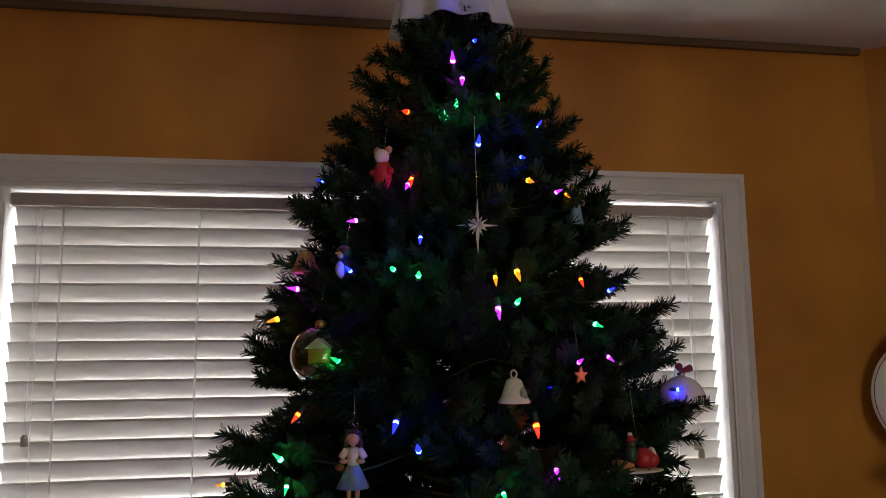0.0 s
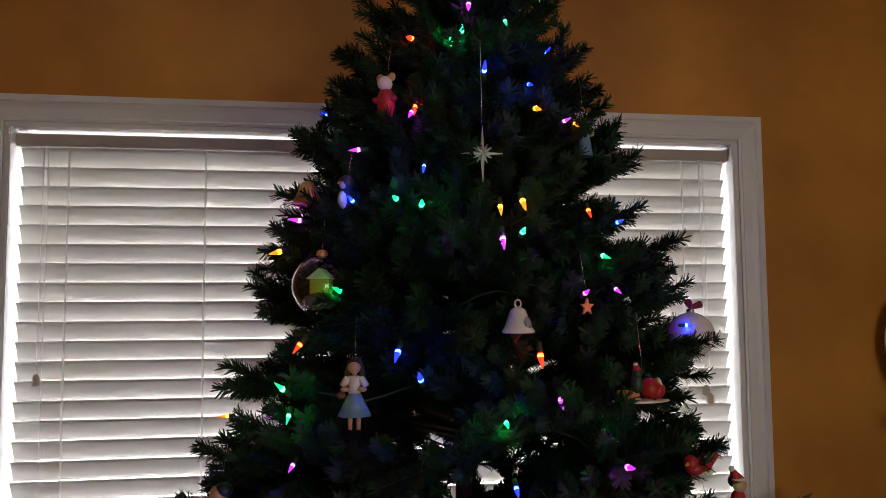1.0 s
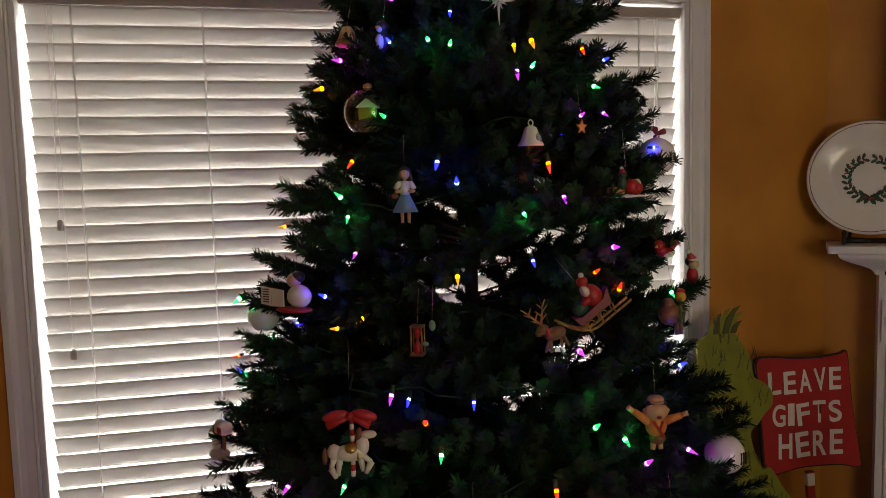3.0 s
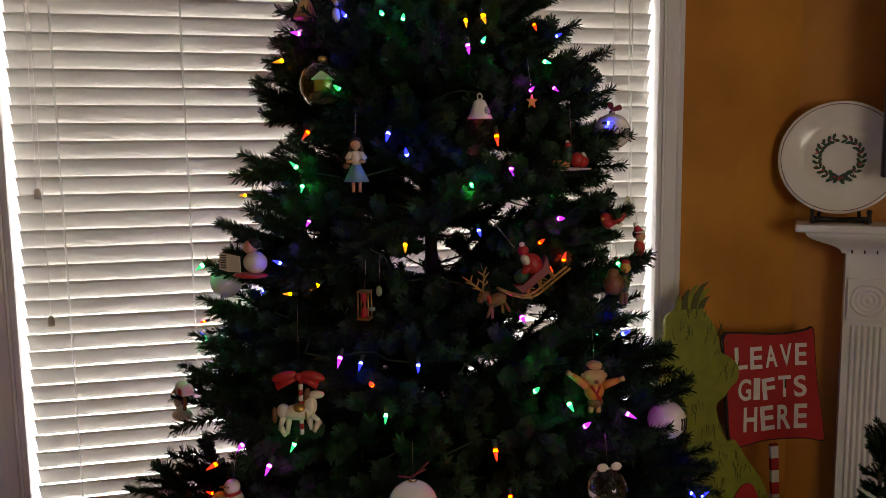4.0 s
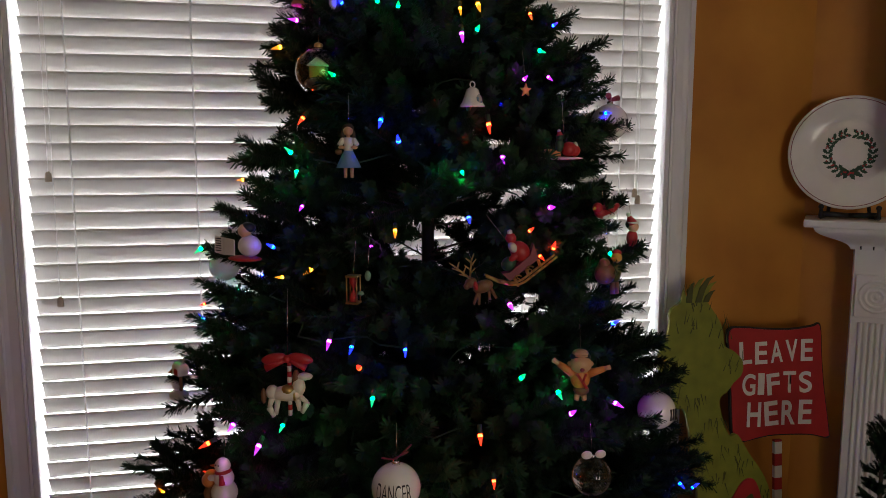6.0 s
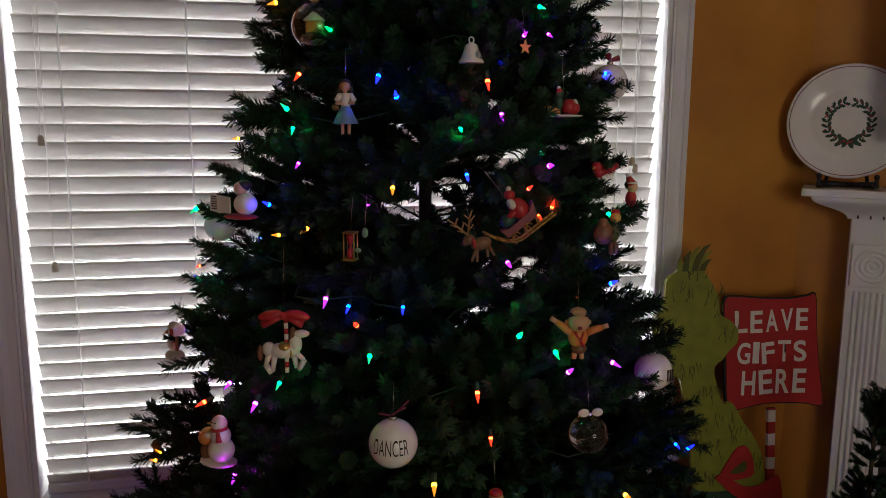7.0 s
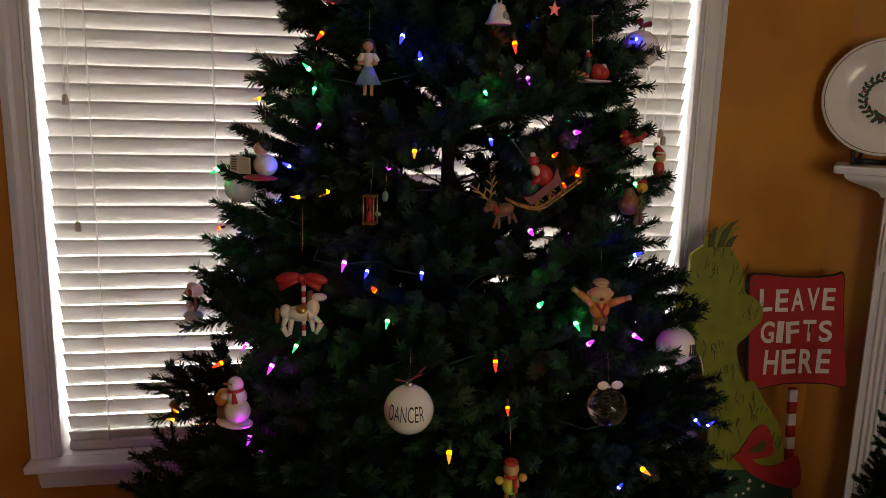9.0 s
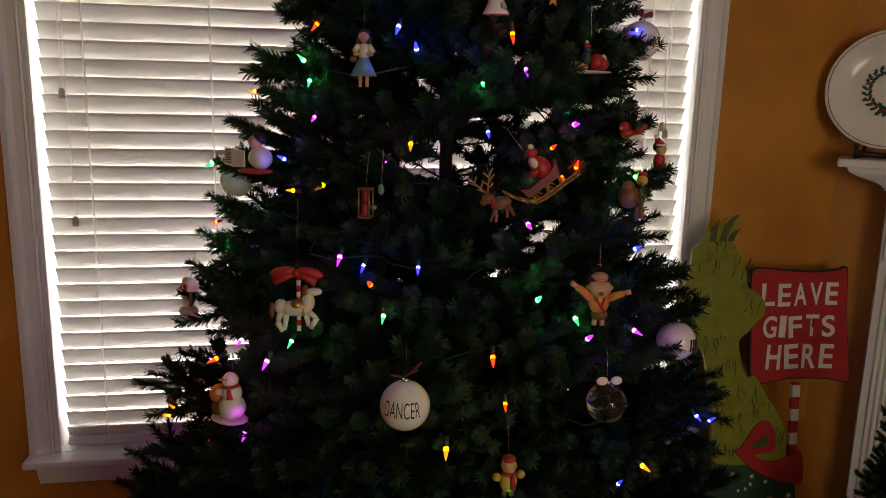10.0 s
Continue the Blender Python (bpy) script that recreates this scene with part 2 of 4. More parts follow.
# ---- blind ----
blind = thing("window_blind", "white faux-wood slatted blind, closed slats tilted up", "blind")
bm = bm_new()
box(bm, 0.010, 0.012, 1.997, 1.730, 0.045, 2.028, 0.006)
part("valance", bm, VALANCE, blind, "valance board coloured taupe for its shade")
SX0, SX1, PITCH = 0.019, 1.722, 0.044
bm = bm_new()
TILT = radians(66)
prof = []
for k in range(7):
    u = k / 6
    y, z = u * 0.050, 0.0022 * math.sin(math.pi * u)
    prof.append((y, z))
ring = [(y, z + 0.0013) for y, z in prof] + [(y, z - 0.0013) for y, z in prof[::-1]]
sides = []
for x in (SX0, SX1):
    sides.append([bm.verts.new((x, y * math.cos(TILT) + z * math.sin(TILT), -y * math.sin(TILT) + z * math.cos(TILT))) for y, z in ring])
n = len(ring)
for k in range(n):
    f = bm.faces.new((sides[0][k], sides[0][(k + 1) % n], sides[1][(k + 1) % n], sides[1][k]))
    f.smooth = True
bm.faces.new(sides[0][::-1])
bm.faces.new(sides[1])
bmesh.ops.recalc_face_normals(bm, faces=bm.faces[:])
first = part("slat", bm, SLAT, blind)
rnd = random.Random(5)
first.matrix_basis = pose(0, 0.026, 1.997)
for k in range(1, 33):
    ob = new("slat", first.data)
    ob.parent = blind
    ob.matrix_basis = pose(rnd.uniform(-0.001, 0.001), 0.026, 1.997 - PITCH * k, rnd.uniform(-0.45, 0.45), rnd.uniform(-0.02, 0.02), 0)
part("bottom_rail", box(bm_new(), SX0, 0.024, 0.536, SX1, 0.062, 0.562, 0.004), SLAT, blind)
for x in (0.123, 0.425, 1.316, 1.604):
    for y, r in ((0.0210, 0.0025), (0.052, 0.0011)):
        part("ladder_cord", tube(bm_new(), (x, y, 0.56), (x + 0.001, y, 1.998), r, n=6), CORD, blind)
for x, zs in ((0.076, (1.482, 1.163)), (1.655, (1.425, 1.405))):
    for s, z in zip((-0.005, 0.005), zs):
        part("lift_cord", tube(bm_new(), (x + s, 0.012, z), (x + s, 0.018, 1.998), 0.0011, n=6), CORD, blind)
        bm = bm_new()
        lathe(bm, [(0.0035, 0.0), (0.0075, -0.006), (0.0085, -0.022), (0.0075, -0.026)], 12, (x + s, 0.012, z + 0.004))
        part("tassel", bm, WOODKNOB, blind)

# ---- fireplace corner ----
mantel = thing("mantelpiece", "white painted fireplace mantel with fluted pilaster and rosette", "mantel", DIAG)
S0 = 0.140       # outer edge of the pilaster along the wall
MZ = 1.345
bm = bm_new()
box(bm, 0.004, -0.195, MZ - 0.022, 1.62, -0.002, MZ, 0.006)
part("shelf", bm, TRIM, mantel)
bm = bm_new()
rings = []
for k in range(15):
    u = k / 14
    inset, drop = 0.030 + 0.098 * (u - 0.13 * math.sin(2 * math.pi * u)), 0.0224 + 0.0636 * u
    d = 0.188 - 0.7 * (inset - 0.030)
    rings.append([bm.verts.new(p) for p in ((inset, -0.002, MZ - drop), (inset, -d, MZ - drop), (1.634 - inset, -d, MZ - drop), (1.634 - inset, -0.002, MZ - drop))])
for p, q in zip(rings, rings[1:]):
    for k in range(4):
        bm.faces.new((p[k], p[(k + 1) % 4], q[(k + 1) % 4], q[k]))
bm.faces.new(rings[0])
bm.faces.new(rings[-1][::-1])
bmesh.ops.recalc_face_normals(bm, faces=bm.faces[:])
part("cornice_moulding", bm, TRIM, mantel)
bm = bm_new()
k = S0
while k < 1.53:
    box(bm, k + 0.012, -0.1235, MZ - 0.0855, k + 0.016, -0.1222, MZ - 0.0745)
    k += 0.032
part("dentil_row", bm, DARKLINE, mantel)
for side in (0, 1):
    x0 = S0 if side == 0 else 1.634 - S0 - 0.128
    bm = bm_new()
    box(bm, x0, -0.095, 0.0, x0 + 0.128, -0.003, MZ - 0.0865, 0.002)
    pil = part("pilaster", bm, TRIM, mantel)
    for f in range(6):
        cx = x0 + 0.026 + f * 0.0152
        part("flute", tube(bm_new(), (cx, -0.096, 0.14), (cx, -0.096, MZ - 0.300), 0.0054, n=10), TRIM, pil)
    bm = bm_new()
    box(bm, x0 + 0.008, -0.105, MZ - 0.284, x0 + 0.120, -0.0952, MZ - 0.160, 0.003)
    part("rosette_block", bm, TRIM, pil)
    bm = bm_new()
    for r in (0.045, 0.031, 0.017):
        ringv = []
        for q in range(28):
            a = 2 * math.pi * q / 28
            ringv.append([bm.verts.new((x0 + 0.064 + (r + 0.0045 * math.cos(b)) * math.cos(a), -0.105 - 0.0045 * math.sin(b), MZ - 0.222 + (r + 0.0045 * math.cos(b)) * math.sin(a)))
                          for b in (0, math.pi / 4, math.pi / 2, 3 * math.pi / 4, math.pi)])
        for q in range(28):
            u, v = ringv[q], ringv[(q + 1) % 28]
            for j in range(4):
                bm.faces.new((u[j], u[j + 1], v[j + 1], v[j])).smooth = True
    ball(bm, (x0 + 0.064, -0.105, MZ - 0.222), 0.008, sy=0.7)
    part("rosette", bm, TRIM, pil)
bm = bm_new()
box(bm, S0 + 0.1285, -0.085, 0.9, 1.634 - S0 - 0.1285, -0.003, MZ - 0.0865, 0.002)
part("frieze", bm, TRIM, mantel)
part("firebox", box(bm_new(), S0 + 0.1285, -0.02, 0.0, 1.634 - S0 - 0.1285, -0.003, 0.8995), BLACK, mantel)

# plate on its stand
PR = 0.164
plate = thing("christmas_plate", "white dinner plate with a holly wreath and thin red rim line", "plate", DIAG @ pose(0.112, -0.112, MZ + 0.026, -9))
bm = bm_new()
# a shallow dish turned about y; front towards -y
prof = ((0.0, 0.006), (0.085, 0.006), (0.097, 0.002), (0.104, -0.001), (0.135, -0.006), (0.148, -0.010), (0.150, -0.008), (0.136, 0.001), (0.104, 0.008), (0.0, 0.012))
rings = []
prof = [(r * PR / 0.15, y) for r, y in prof]
for r, y in prof[1:-1]:
    rings.append([bm.verts.new((r * math.cos(2 * math.pi * q / 64), y, PR + r * math.sin(2 * math.pi * q / 64))) for q in range(64)])
for a, b in zip(rings, rings[1:]):
    for q in range(64):
        bm.faces.new((a[q], a[(q + 1) % 64], b[(q + 1) % 64], b[q])).smooth = True
bm.faces.new(rings[0])
bm.faces.new(rings[-1][::-1])
bmesh.ops.recalc_face_normals(bm, faces=bm.faces[:])
part("dish", bm, GLOSSWHITE, plate)


def flat_ring(bm, r0, r1, y0, y1, n=64):
    a = [bm.verts.new((r0 * math.cos(2 * math.pi * q / n), y0, PR + r0 * math.sin(2 * math.pi * q / n))) for q in range(n)]
    b = [bm.verts.new((r1 * math.cos(2 * math.pi * q / n), y1, PR + r1 * math.sin(2 * math.pi * q / n))) for q in range(n)]
    for q in range(n):
        bm.faces.new((a[q], b[q], b[(q + 1) % n], a[(q + 1) % n]))
    return bm


part("rim_line", flat_ring(bm_new(), 0.1545, 0.1565, -0.0088, -0.0094), RIBBON, plate, "thin dark red rim line")


def holly_leaf(bm, c, ang, size, y=0.0045):
    pts = []
    for u, v in ((0, 0), (0.15, 0.16), (0.28, 0.12), (0.42, 0.25), (0.55, 0.16), (0.7, 0.24), (0.8, 0.11), (1.0, 0.0), (0.8, -0.11), (0.7, -0.24), (0.55, -0.16), (0.42, -0.25), (0.28, -0.12), (0.15, -0.16)):
        x, z = u * size, v * size
        pts.append(bm.verts.new((c[0] + x * math.cos(ang) - z * math.sin(ang), y, c[1] + x * math.sin(ang) + z * math.cos(ang))))
    bm.faces.new(pts)
    return bm


rnd = random.Random(8)
bb = bm_new()
for q in range(23):
    a = radians(-90 + (q - 11) * 14.6)
    for side in (-1, 1):
        rr = 0.057
        c = (rr * math.cos(a), PR + rr * math.sin(a))
        sgn = 1 if q > 11 else -1 if q < 11 else side
        part("holly_leaf", holly_leaf(bm_new(), c, a + sgn * radians(90) - side * sgn * radians(40 + rnd.uniform(-14, 14)), 0.026 if q in (10, 11, 12) else 0.021), DARKGREEN, plate)
    if q % 2 == 0:
        for j in range(3):
            ball(bb, (c[0] + rnd.uniform(-0.008, 0.008), 0.0045, c[1] + rnd.uniform(-0.008, 0.008)), 0.0024, sy=0.4, u=8, v=6)
for ang, sz in ((-165, 0.032), (-15, 0.032), (-125, 0.026), (-55, 0.026), (165, 0.028), (15, 0.028)):
    part("holly_leaf", holly_leaf(bm_new(), (0.0, PR - 0.054), radians(ang), sz, 0.0042), DARKGREEN, plate)
for j in range(5):
    ball(bb, (rnd.uniform(-0.012, 0.012), 0.0040, PR - 0.056 + rnd.uniform(-0.008, 0.006)), 0.0028, sy=0.4, u=8, v=6)
tagged(part("berry_print", bb, RED, plate, "small red printed berries"), kind="stuff")
stand = thing("plate_stand", "small black metal easel on the mantel shelf", "plate stand", DIAG @ pose(0.118, -0.112, MZ))
for s in (-1, 1):
    bm = bm_new()
    tube(bm, (s * 0.072, -0.055, 0.006), (s * 0.072, -0.048, 0.034), 0.0065, 0.005)
    ball(bm, (s * 0.072, -0.048, 0.036), 0.0075)
    part("hook", bm, BLACK, stand)
    bm = bm_new()
    tube(bm, (s * 0.072, -0.055, 0.008), (s * 0.055, 0.05, 0.006), 0.006)
    tube(bm, (s * 0.055, 0.048, 0.006), (s * 0.03, 0.075, 0.17), 0.005)
    tube(bm, (s * 0.072, -0.02, 0.013), (0, 0.0, 0.010), 0.009, 0.007)
    part("leg", bm, BLACK, stand)

# television above the mantel
tv = thing("television", "black flat television mounted above the mantel", "television", DIAG)
bm = bm_new()
box(bm, 0.213, -0.175, 1.478, 1.45, -0.135, 2.14, 0.006)
part("cabinet", bm, BLACK, tv)
part("screen", box(bm_new(), 0.229, -0.1765, 1.494, 1.434, -0.1752, 2.124), SCREEN, tv)
part("wall_mount", box(bm_new(), 0.7, -0.1345, 1.7, 1.0, -0.002, 1.95), BLACK, tv)

# gift sign and standee board
SY = -0.14
board = thing("standee", "tall yellow-green cut-out board figure holding a sign", "cut-out board")
rnd = random.Random(4)


def smooth_outline(pts, steps=7):
    out = []
    n = len(pts)
    for k in range(n):
        p0, p1, p2, p3 = (Vector(pts[(k + j) % n]) for j in (-1, 0, 1, 2))
        for s in range(steps):
            t = s / steps
            out.append(0.5 * ((2 * p1) + (p2 - p0) * t + (2 * p0 - 5 * p1 + 4 * p2 - p3) * t * t + (3 * p1 - p0 - 3 * p2 + p3) * t ** 3))
    return [(v.x, v.y) for v in out]


board.matrix_world = pose(0, SY, 0.87, -5) @ pose(0, 0, -0.87)   # leans back a little
head = [(1.798, 1.132), (1.776, 1.134), (1.752, 1.124), (1.735, 1.110), (1.714, 1.097), (1.705, 1.079), (1.706, 1.053), (1.697, 1.018), (1.685, 0.987), (1.670, 0.961),
        (1.671, 0.930), (1.687, 0.902), (1.702, 0.884), (1.686, 0.866), (1.690, 0.832), (1.717, 0.810), (1.749, 0.804), (1.766, 0.738), (1.774, 0.662), (1.790, 0.570), (1.810, 0.470),
        (2.010, 0.470), (2.023, 0.529), (2.013, 0.573), (1.988, 0.619), (1.954, 0.665), (1.918, 0.722), (1.892, 0.721), (1.874, 0.759), (1.860, 0.825), (1.887, 0.852), (1.905, 0.874),
        (1.932, 0.900), (1.933, 0.937), (1.906, 0.966), (1.877, 0.985), (1.871, 1.030), (1.854, 1.066), (1.832, 1.098), (1.815, 1.122)]
part("body_board", plate_shape(bm_new(), smooth_outline(head, 5), 0.012, 0.0), GREENBOARD, board)
edge = smooth_outline(head, 5)
rim = []
for k, (x, z) in enumerate(edge):
    a, c = Vector(edge[k - 1]), Vector(edge[(k + 1) % len(edge)])
    d = (c - a).normalized()
    rim.append((x + d.y * -0.003 + rnd.uniform(-0.0008, 0.0008), z + d.x * 0.003))
part("dark_edge", plate_shape(bm_new(), rim, 0.006, 0.0125), GREENDARK, board, "dark olive edge of the board")
for k, (dx, hgt, lean) in enumerate(((-0.052, 0.040, -0.002), (-0.038, 0.058, 0.016), (-0.024, 0.070, 0.036), (-0.010, 0.076, 0.052), (0.004, 0.058, 0.046), (0.014, 0.034, 0.030))):
    x0, z0 = 1.800 + dx, 1.112
    tuft = [(x0 - 0.009, z0), (x0 + lean * 0.25 - 0.008, z0 + hgt * 0.55), (x0 + lean * 0.6 - 0.003, z0 + hgt * 0.90), (x0 + lean, z0 + hgt), (x0 + lean * 0.6 + 0.004, z0 + hgt * 0.78), (x0 + lean * 0.3 + 0.006, z0 + hgt * 0.45), (x0 + 0.009, z0)]
    part("tuft", plate_shape(bm_new(), tuft, 0.003, -0.0035 - 0.0035 * (k % 2)), GREENDARK if k % 2 else GREENBOARD, board, "green hair tuft")
bm = bm_new()
for cx, cz, n, up in ((1.80, 1.10, 12, 1), (1.76, 1.04, 8, 1), (1.86, 1.03, 8, 1), (1.90, 0.92, 7, 1), (1.87, 0.99, 6, 1), (1.79, 0.83, 9, -1), (1.84, 0.76, 8, -1), (1.80, 0.66, 8, -1), (1.90, 0.68, 8, -1), (1.775, 1.128, 6, 1), (1.725, 0.86, 6, -1), (1.760, 0.70, 6, -1), (1.930, 0.64, 9, -1), (1.99, 0.55, 7, -1), (1.85, 0.60, 10, -1), (1.86, 0.515, 8, -1), (1.72, 0.80, 5, -1)):
    for k in range(n):
        x, z = cx + rnd.uniform(-0.035, 0.035), cz + rnd.uniform(-0.02, 0.02)
        ln, lean = rnd.uniform(0.022, 0.045), rnd.uniform(-0.35, 0.5)
        v = [bm.verts.new(p) for p in ((x - 0.0020, -0.0012, z), (x + 0.0020, -0.0012, z), (x + lean * ln, -0.0012, z + up * ln))]
        bm.faces.new(v)
tagged(part("fur_pattern", bm, GREENDARK, board, "dark olive brush strokes"), kind="stuff")
bow = [(1.882, 0.512), (1.905, 0.550), (1.931, 0.584), (1.961, 0.592), (1.980, 0.565), (1.989, 0.530), (1.986, 0.502), (1.949, 0.493), (1.905, 0.494)]
loop_part = part("bow_loop", plate_shape(bm_new(), smooth_outline(bow, 5), 0.005, -0.0062), RED, board, "red painted bow")
hole = [(1.912, 0.518), (1.940, 0.538), (1.958, 0.548), (1.965, 0.530), (1.955, 0.516), (1.930, 0.512)]
part("bow_opening", plate_shape(bm_new(), smooth_outline(hole, 5), 0.001, -0.0078), GREENDARK, loop_part, "dark olive opening of the bow loop")
bow = [(1.862, 0.506), (1.890, 0.512), (1.952, 0.474), (2.000, 0.470), (2.042, 0.487), (2.067, 0.495), (2.080, 0.440), (2.070, 0.398), (1.998, 0.412), (1.923, 0.448), (1.879, 0.488)]
part("bow_tail", plate_shape(bm_new(), smooth_outline(bow, 5), 0.005, -0.0115), RED, board, "red painted bow tails")
gift = [(1.800, 0.490), (1.880, 0.495), (2.055, 0.450), (2.075, 0.30), (2.080, 0.0), (1.76, 0.0), (1.77, 0.3)]
part("gift_board", plate_shape(bm_new(), gift, 0.012, -0.0055 + 0.006), DARKGREEN, board, "dark green painted panel with small white stars")
bm = bm_new()
for k in range(26):
    x, z, r = rnd.uniform(1.80, 2.05), rnd.uniform(0.05, 0.45), rnd.uniform(0.006, 0.012)
    v = []
    a0 = rnd.uniform(0, 1)
    for q in range(10):
        rr = r if q % 2 == 0 else r * 0.42
        v.append(bm.verts.new((x + rr * math.cos(a0 + q * math.pi / 5), -0.0012, z + rr * math.sin(a0 + q * math.pi / 5))))
    bm.faces.new(v)
tagged(part("star_pattern", bm, PRINTWHITE, board, "small white painted stars"), kind="stuff")
# sign on its candy-striped pole
sgn = [(1.901, 1.025), (1.949, 1.032), (2.018, 1.025), (2.109, 1.020), (2.179, 1.026), (2.206, 1.026), (2.212, 0.930), (2.220, 0.836), (2.237, 0.709), (2.231, 0.683), (2.165, 0.697), (2.051, 0.703),
       (1.991, 0.697), (1.946, 0.690), (1.915, 0.700), (1.907, 0.832), (1.903, 0.943)]
sign = part("sign_board", plate_shape(bm_new(), smooth_outline(sgn, 4), 0.010, 0.0235), DARKLINE, board, "black edged red sign board")
inner = [(2.063 + (x - 2.063) * 0.972, 0.860 + (z - 0.860) * 0.972) for x, z in sgn]
part("sign_face", plate_shape(bm_new(), smooth_outline(inner, 4), 0.003, 0.0208), RED, sign)
for word, cx, cz, wd, ht in (("LEAVE", 2.057, 0.953, 0.252, 0.066), ("GIFTS", 2.060, 0.860, 0.240, 0.064), ("HERE", 2.068, 0.770, 0.226, 0.073)):
    x = cx - wd / 2
    weights = [0.5 if c == "I" else 1.0 for c in word]
    unit = wd / sum(weights)
    for j, c in enumerate(word):
        lw = unit * weights[j]
        m = Matrix.Translation((x + lw / 2, 0.0198, cz + rnd.uniform(-0.002, 0.002))) @ pose(0, 0, 0, 90, 0, 0) @ pose(0, 0, 0, 0, 0, rnd.uniform(-4, 4))
        cu = bpy.data.curves.new("letter", "FONT")
        cu.body, cu.size, cu.extrude, cu.offset = c, 1.0, 0.0, 0.022
        tmp = bpy.data.objects.new("letter", cu)
        scene.collection.objects.link(tmp)
        me = bpy.data.meshes.new_from_object(tmp.evaluated_get(bpy.context.evaluated_depsgraph_get()))
        bpy.data.objects.remove(tmp)
        co = np.array([v.co[:] for v in me.vertices])
        lo, hi = co.min(0), co.max(0)
        g = lw * 0.80
        me.transform(m @ Matrix.Diagonal((g / (hi[0] - lo[0]), ht / (hi[1] - lo[1]), 1, 1)) @ Matrix.Translation((-(lo[0] + hi[0]) / 2, -(lo[1] + hi[1]) / 2, 0)))
        me.materials.clear()
        me.materials.append(PRINTWHITE)
        ob = new("letter", me)
        ob.parent = sign
        x += lw
z, k = 0.0, 0
while z < 0.685:
    z1 = min(z + 0.036, 0.69)
    part("pole_stripe", box(bm_new(), 2.053, 0.022, z, 2.077, 0.034, z1 - 0.0006), RED if k % 2 else PRINTWHITE, board, "red candy stripe" if k % 2 else "white candy stripe")
    z, k = z1, k + 1

# ---- the tree ----
TX, TY = 0.898, -0.742
TOP = 2.13


def tree_radius(z):
    return 0.205 + (1.97 - z) * 0.304 - 0.040 * min(1.0, max(0.0, (z - 1.93) / 0.07))


def needle_run(out, a, b, rng, per_cm, length, bare=0.0):
    """Needles all round a twig from a to b, pointing forward."""
    a, b = np.array(a), np.array(b)
    d = b - a
    ln = np.linalg.norm(d)
    d = d / ln
    u = np.cross(d, [0.0, 0.3, 1.0])
    u /= np.linalg.norm(u)
    v = np.cross(d, u)
    n = int(ln * 100 * per_cm * (1 - bare))
    t = bare + (1 - bare) * (np.arange(n) + rng.random(n)) / max(n, 1)
    ang = rng.random(n) * 2 * np.pi
    rad = np.cos(ang)[:, None] * u + np.sin(ang)[:, None] * v
    fwd = rng.uniform(0.55, 0.95, n)[:, None]
    way = rad + d * fwd
    way /= np.linalg.norm(way, axis=1)[:, None]
    base = a + d * (t * ln)[:, None]
    size = length * rng.uniform(0.85, 1.08, n)[:, None]
    tip = base + way * size
    side = np.cross(way, d)
    side /= np.linalg.norm(side, axis=1)[:, None] + 1e-9
    w = 0.00105
    out.append(np.stack([base - side * w, base + side * w, tip + side * w * 0.65, tip - side * w * 0.65], 1).reshape(-1, 3))


def stem(out, a, b, r0, r1):
    a, b = np.array(a), np.array(b)
    d = (b - a) / np.linalg.norm(b - a)
    u = np.cross(d, [0.1, 0.2, 1.0])
    u /= np.linalg.norm(u)
    v = np.cross(d, u)
    k = [u, -0.5 * u + 0.87 * v, -0.5 * u - 0.87 * v]
    for j in range(3):
        p, q = k[j], k[(j + 1) % 3]
        out.append(np.array([a + p * r0, a + q * r0, b + q * r1, b + p * r1]))


def branch_mesh(length, seed, per_cm=30):
    """Corners, four to a face, of a wired fir branch along x; and how many of them are needles."""
    rng = np.random.default_rng(seed)
    ns, st = [], []
    L = length
    pts = [np.array([L * u, 0.02 * L * math.sin(3 * u + seed), 0.10 * L * u * u]) for u in (0, 0.25, 0.5, 0.75, 1.0)]
    for j, (p, q) in enumerate(zip(pts, pts[1:])):
        stem(st, p, q, 0.0022 - 0.0003 * j, 0.0019 - 0.0003 * j)
        needle_run(ns, p, q, rng, per_cm * (0.10 if j == 0 else 0.5 if j == 1 else 1.0), 0.0158)
    k = max(5, int(L / 0.042))
    for j in range(k):
        lo = 0.34 if L > 0.28 else 0.14
        u = lo + (0.84 - lo) * (j + rng.uniform(0, 0.5)) / k
        i = min(3, int(u * 4))
        p = pts[i] + (pts[i + 1] - pts[i]) * (u * 4 - i)
        side = 1 if j % 2 else -1
        a = radians(rng.uniform(28, 52))
        roll = rng.uniform(-0.6, 0.6)
        ln = min(0.15, max(0.055, (1.02 - u) * L * rng.uniform(0.5, 0.75) + 0.035))
        way = np.array([math.cos(a), side * math.sin(a) * math.cos(roll), math.sin(a) * math.sin(roll) + 0.06])
        way /= np.linalg.norm(way)
        q = p + way * ln
        stem(st, p, q, 0.0014, 0.0008)
        needle_run(ns, p, q, rng, per_cm, 0.0155)
        if ln > 0.11:
            for s2 in (-1, 1):
                p2 = p + way * ln * rng.uniform(0.3, 0.6)
                w2 = way + np.array([0.1, s2 * 0.75, rng.uniform(-0.35, 0.35)])
                w2 /= np.linalg.norm(w2)
                needle_run(ns, p2, p2 + w2 * ln * 0.5, rng, per_cm, 0.0145)
    nn = np.concatenate(ns)
    return np.concatenate([nn, np.concatenate(st)]), len(nn) // 4


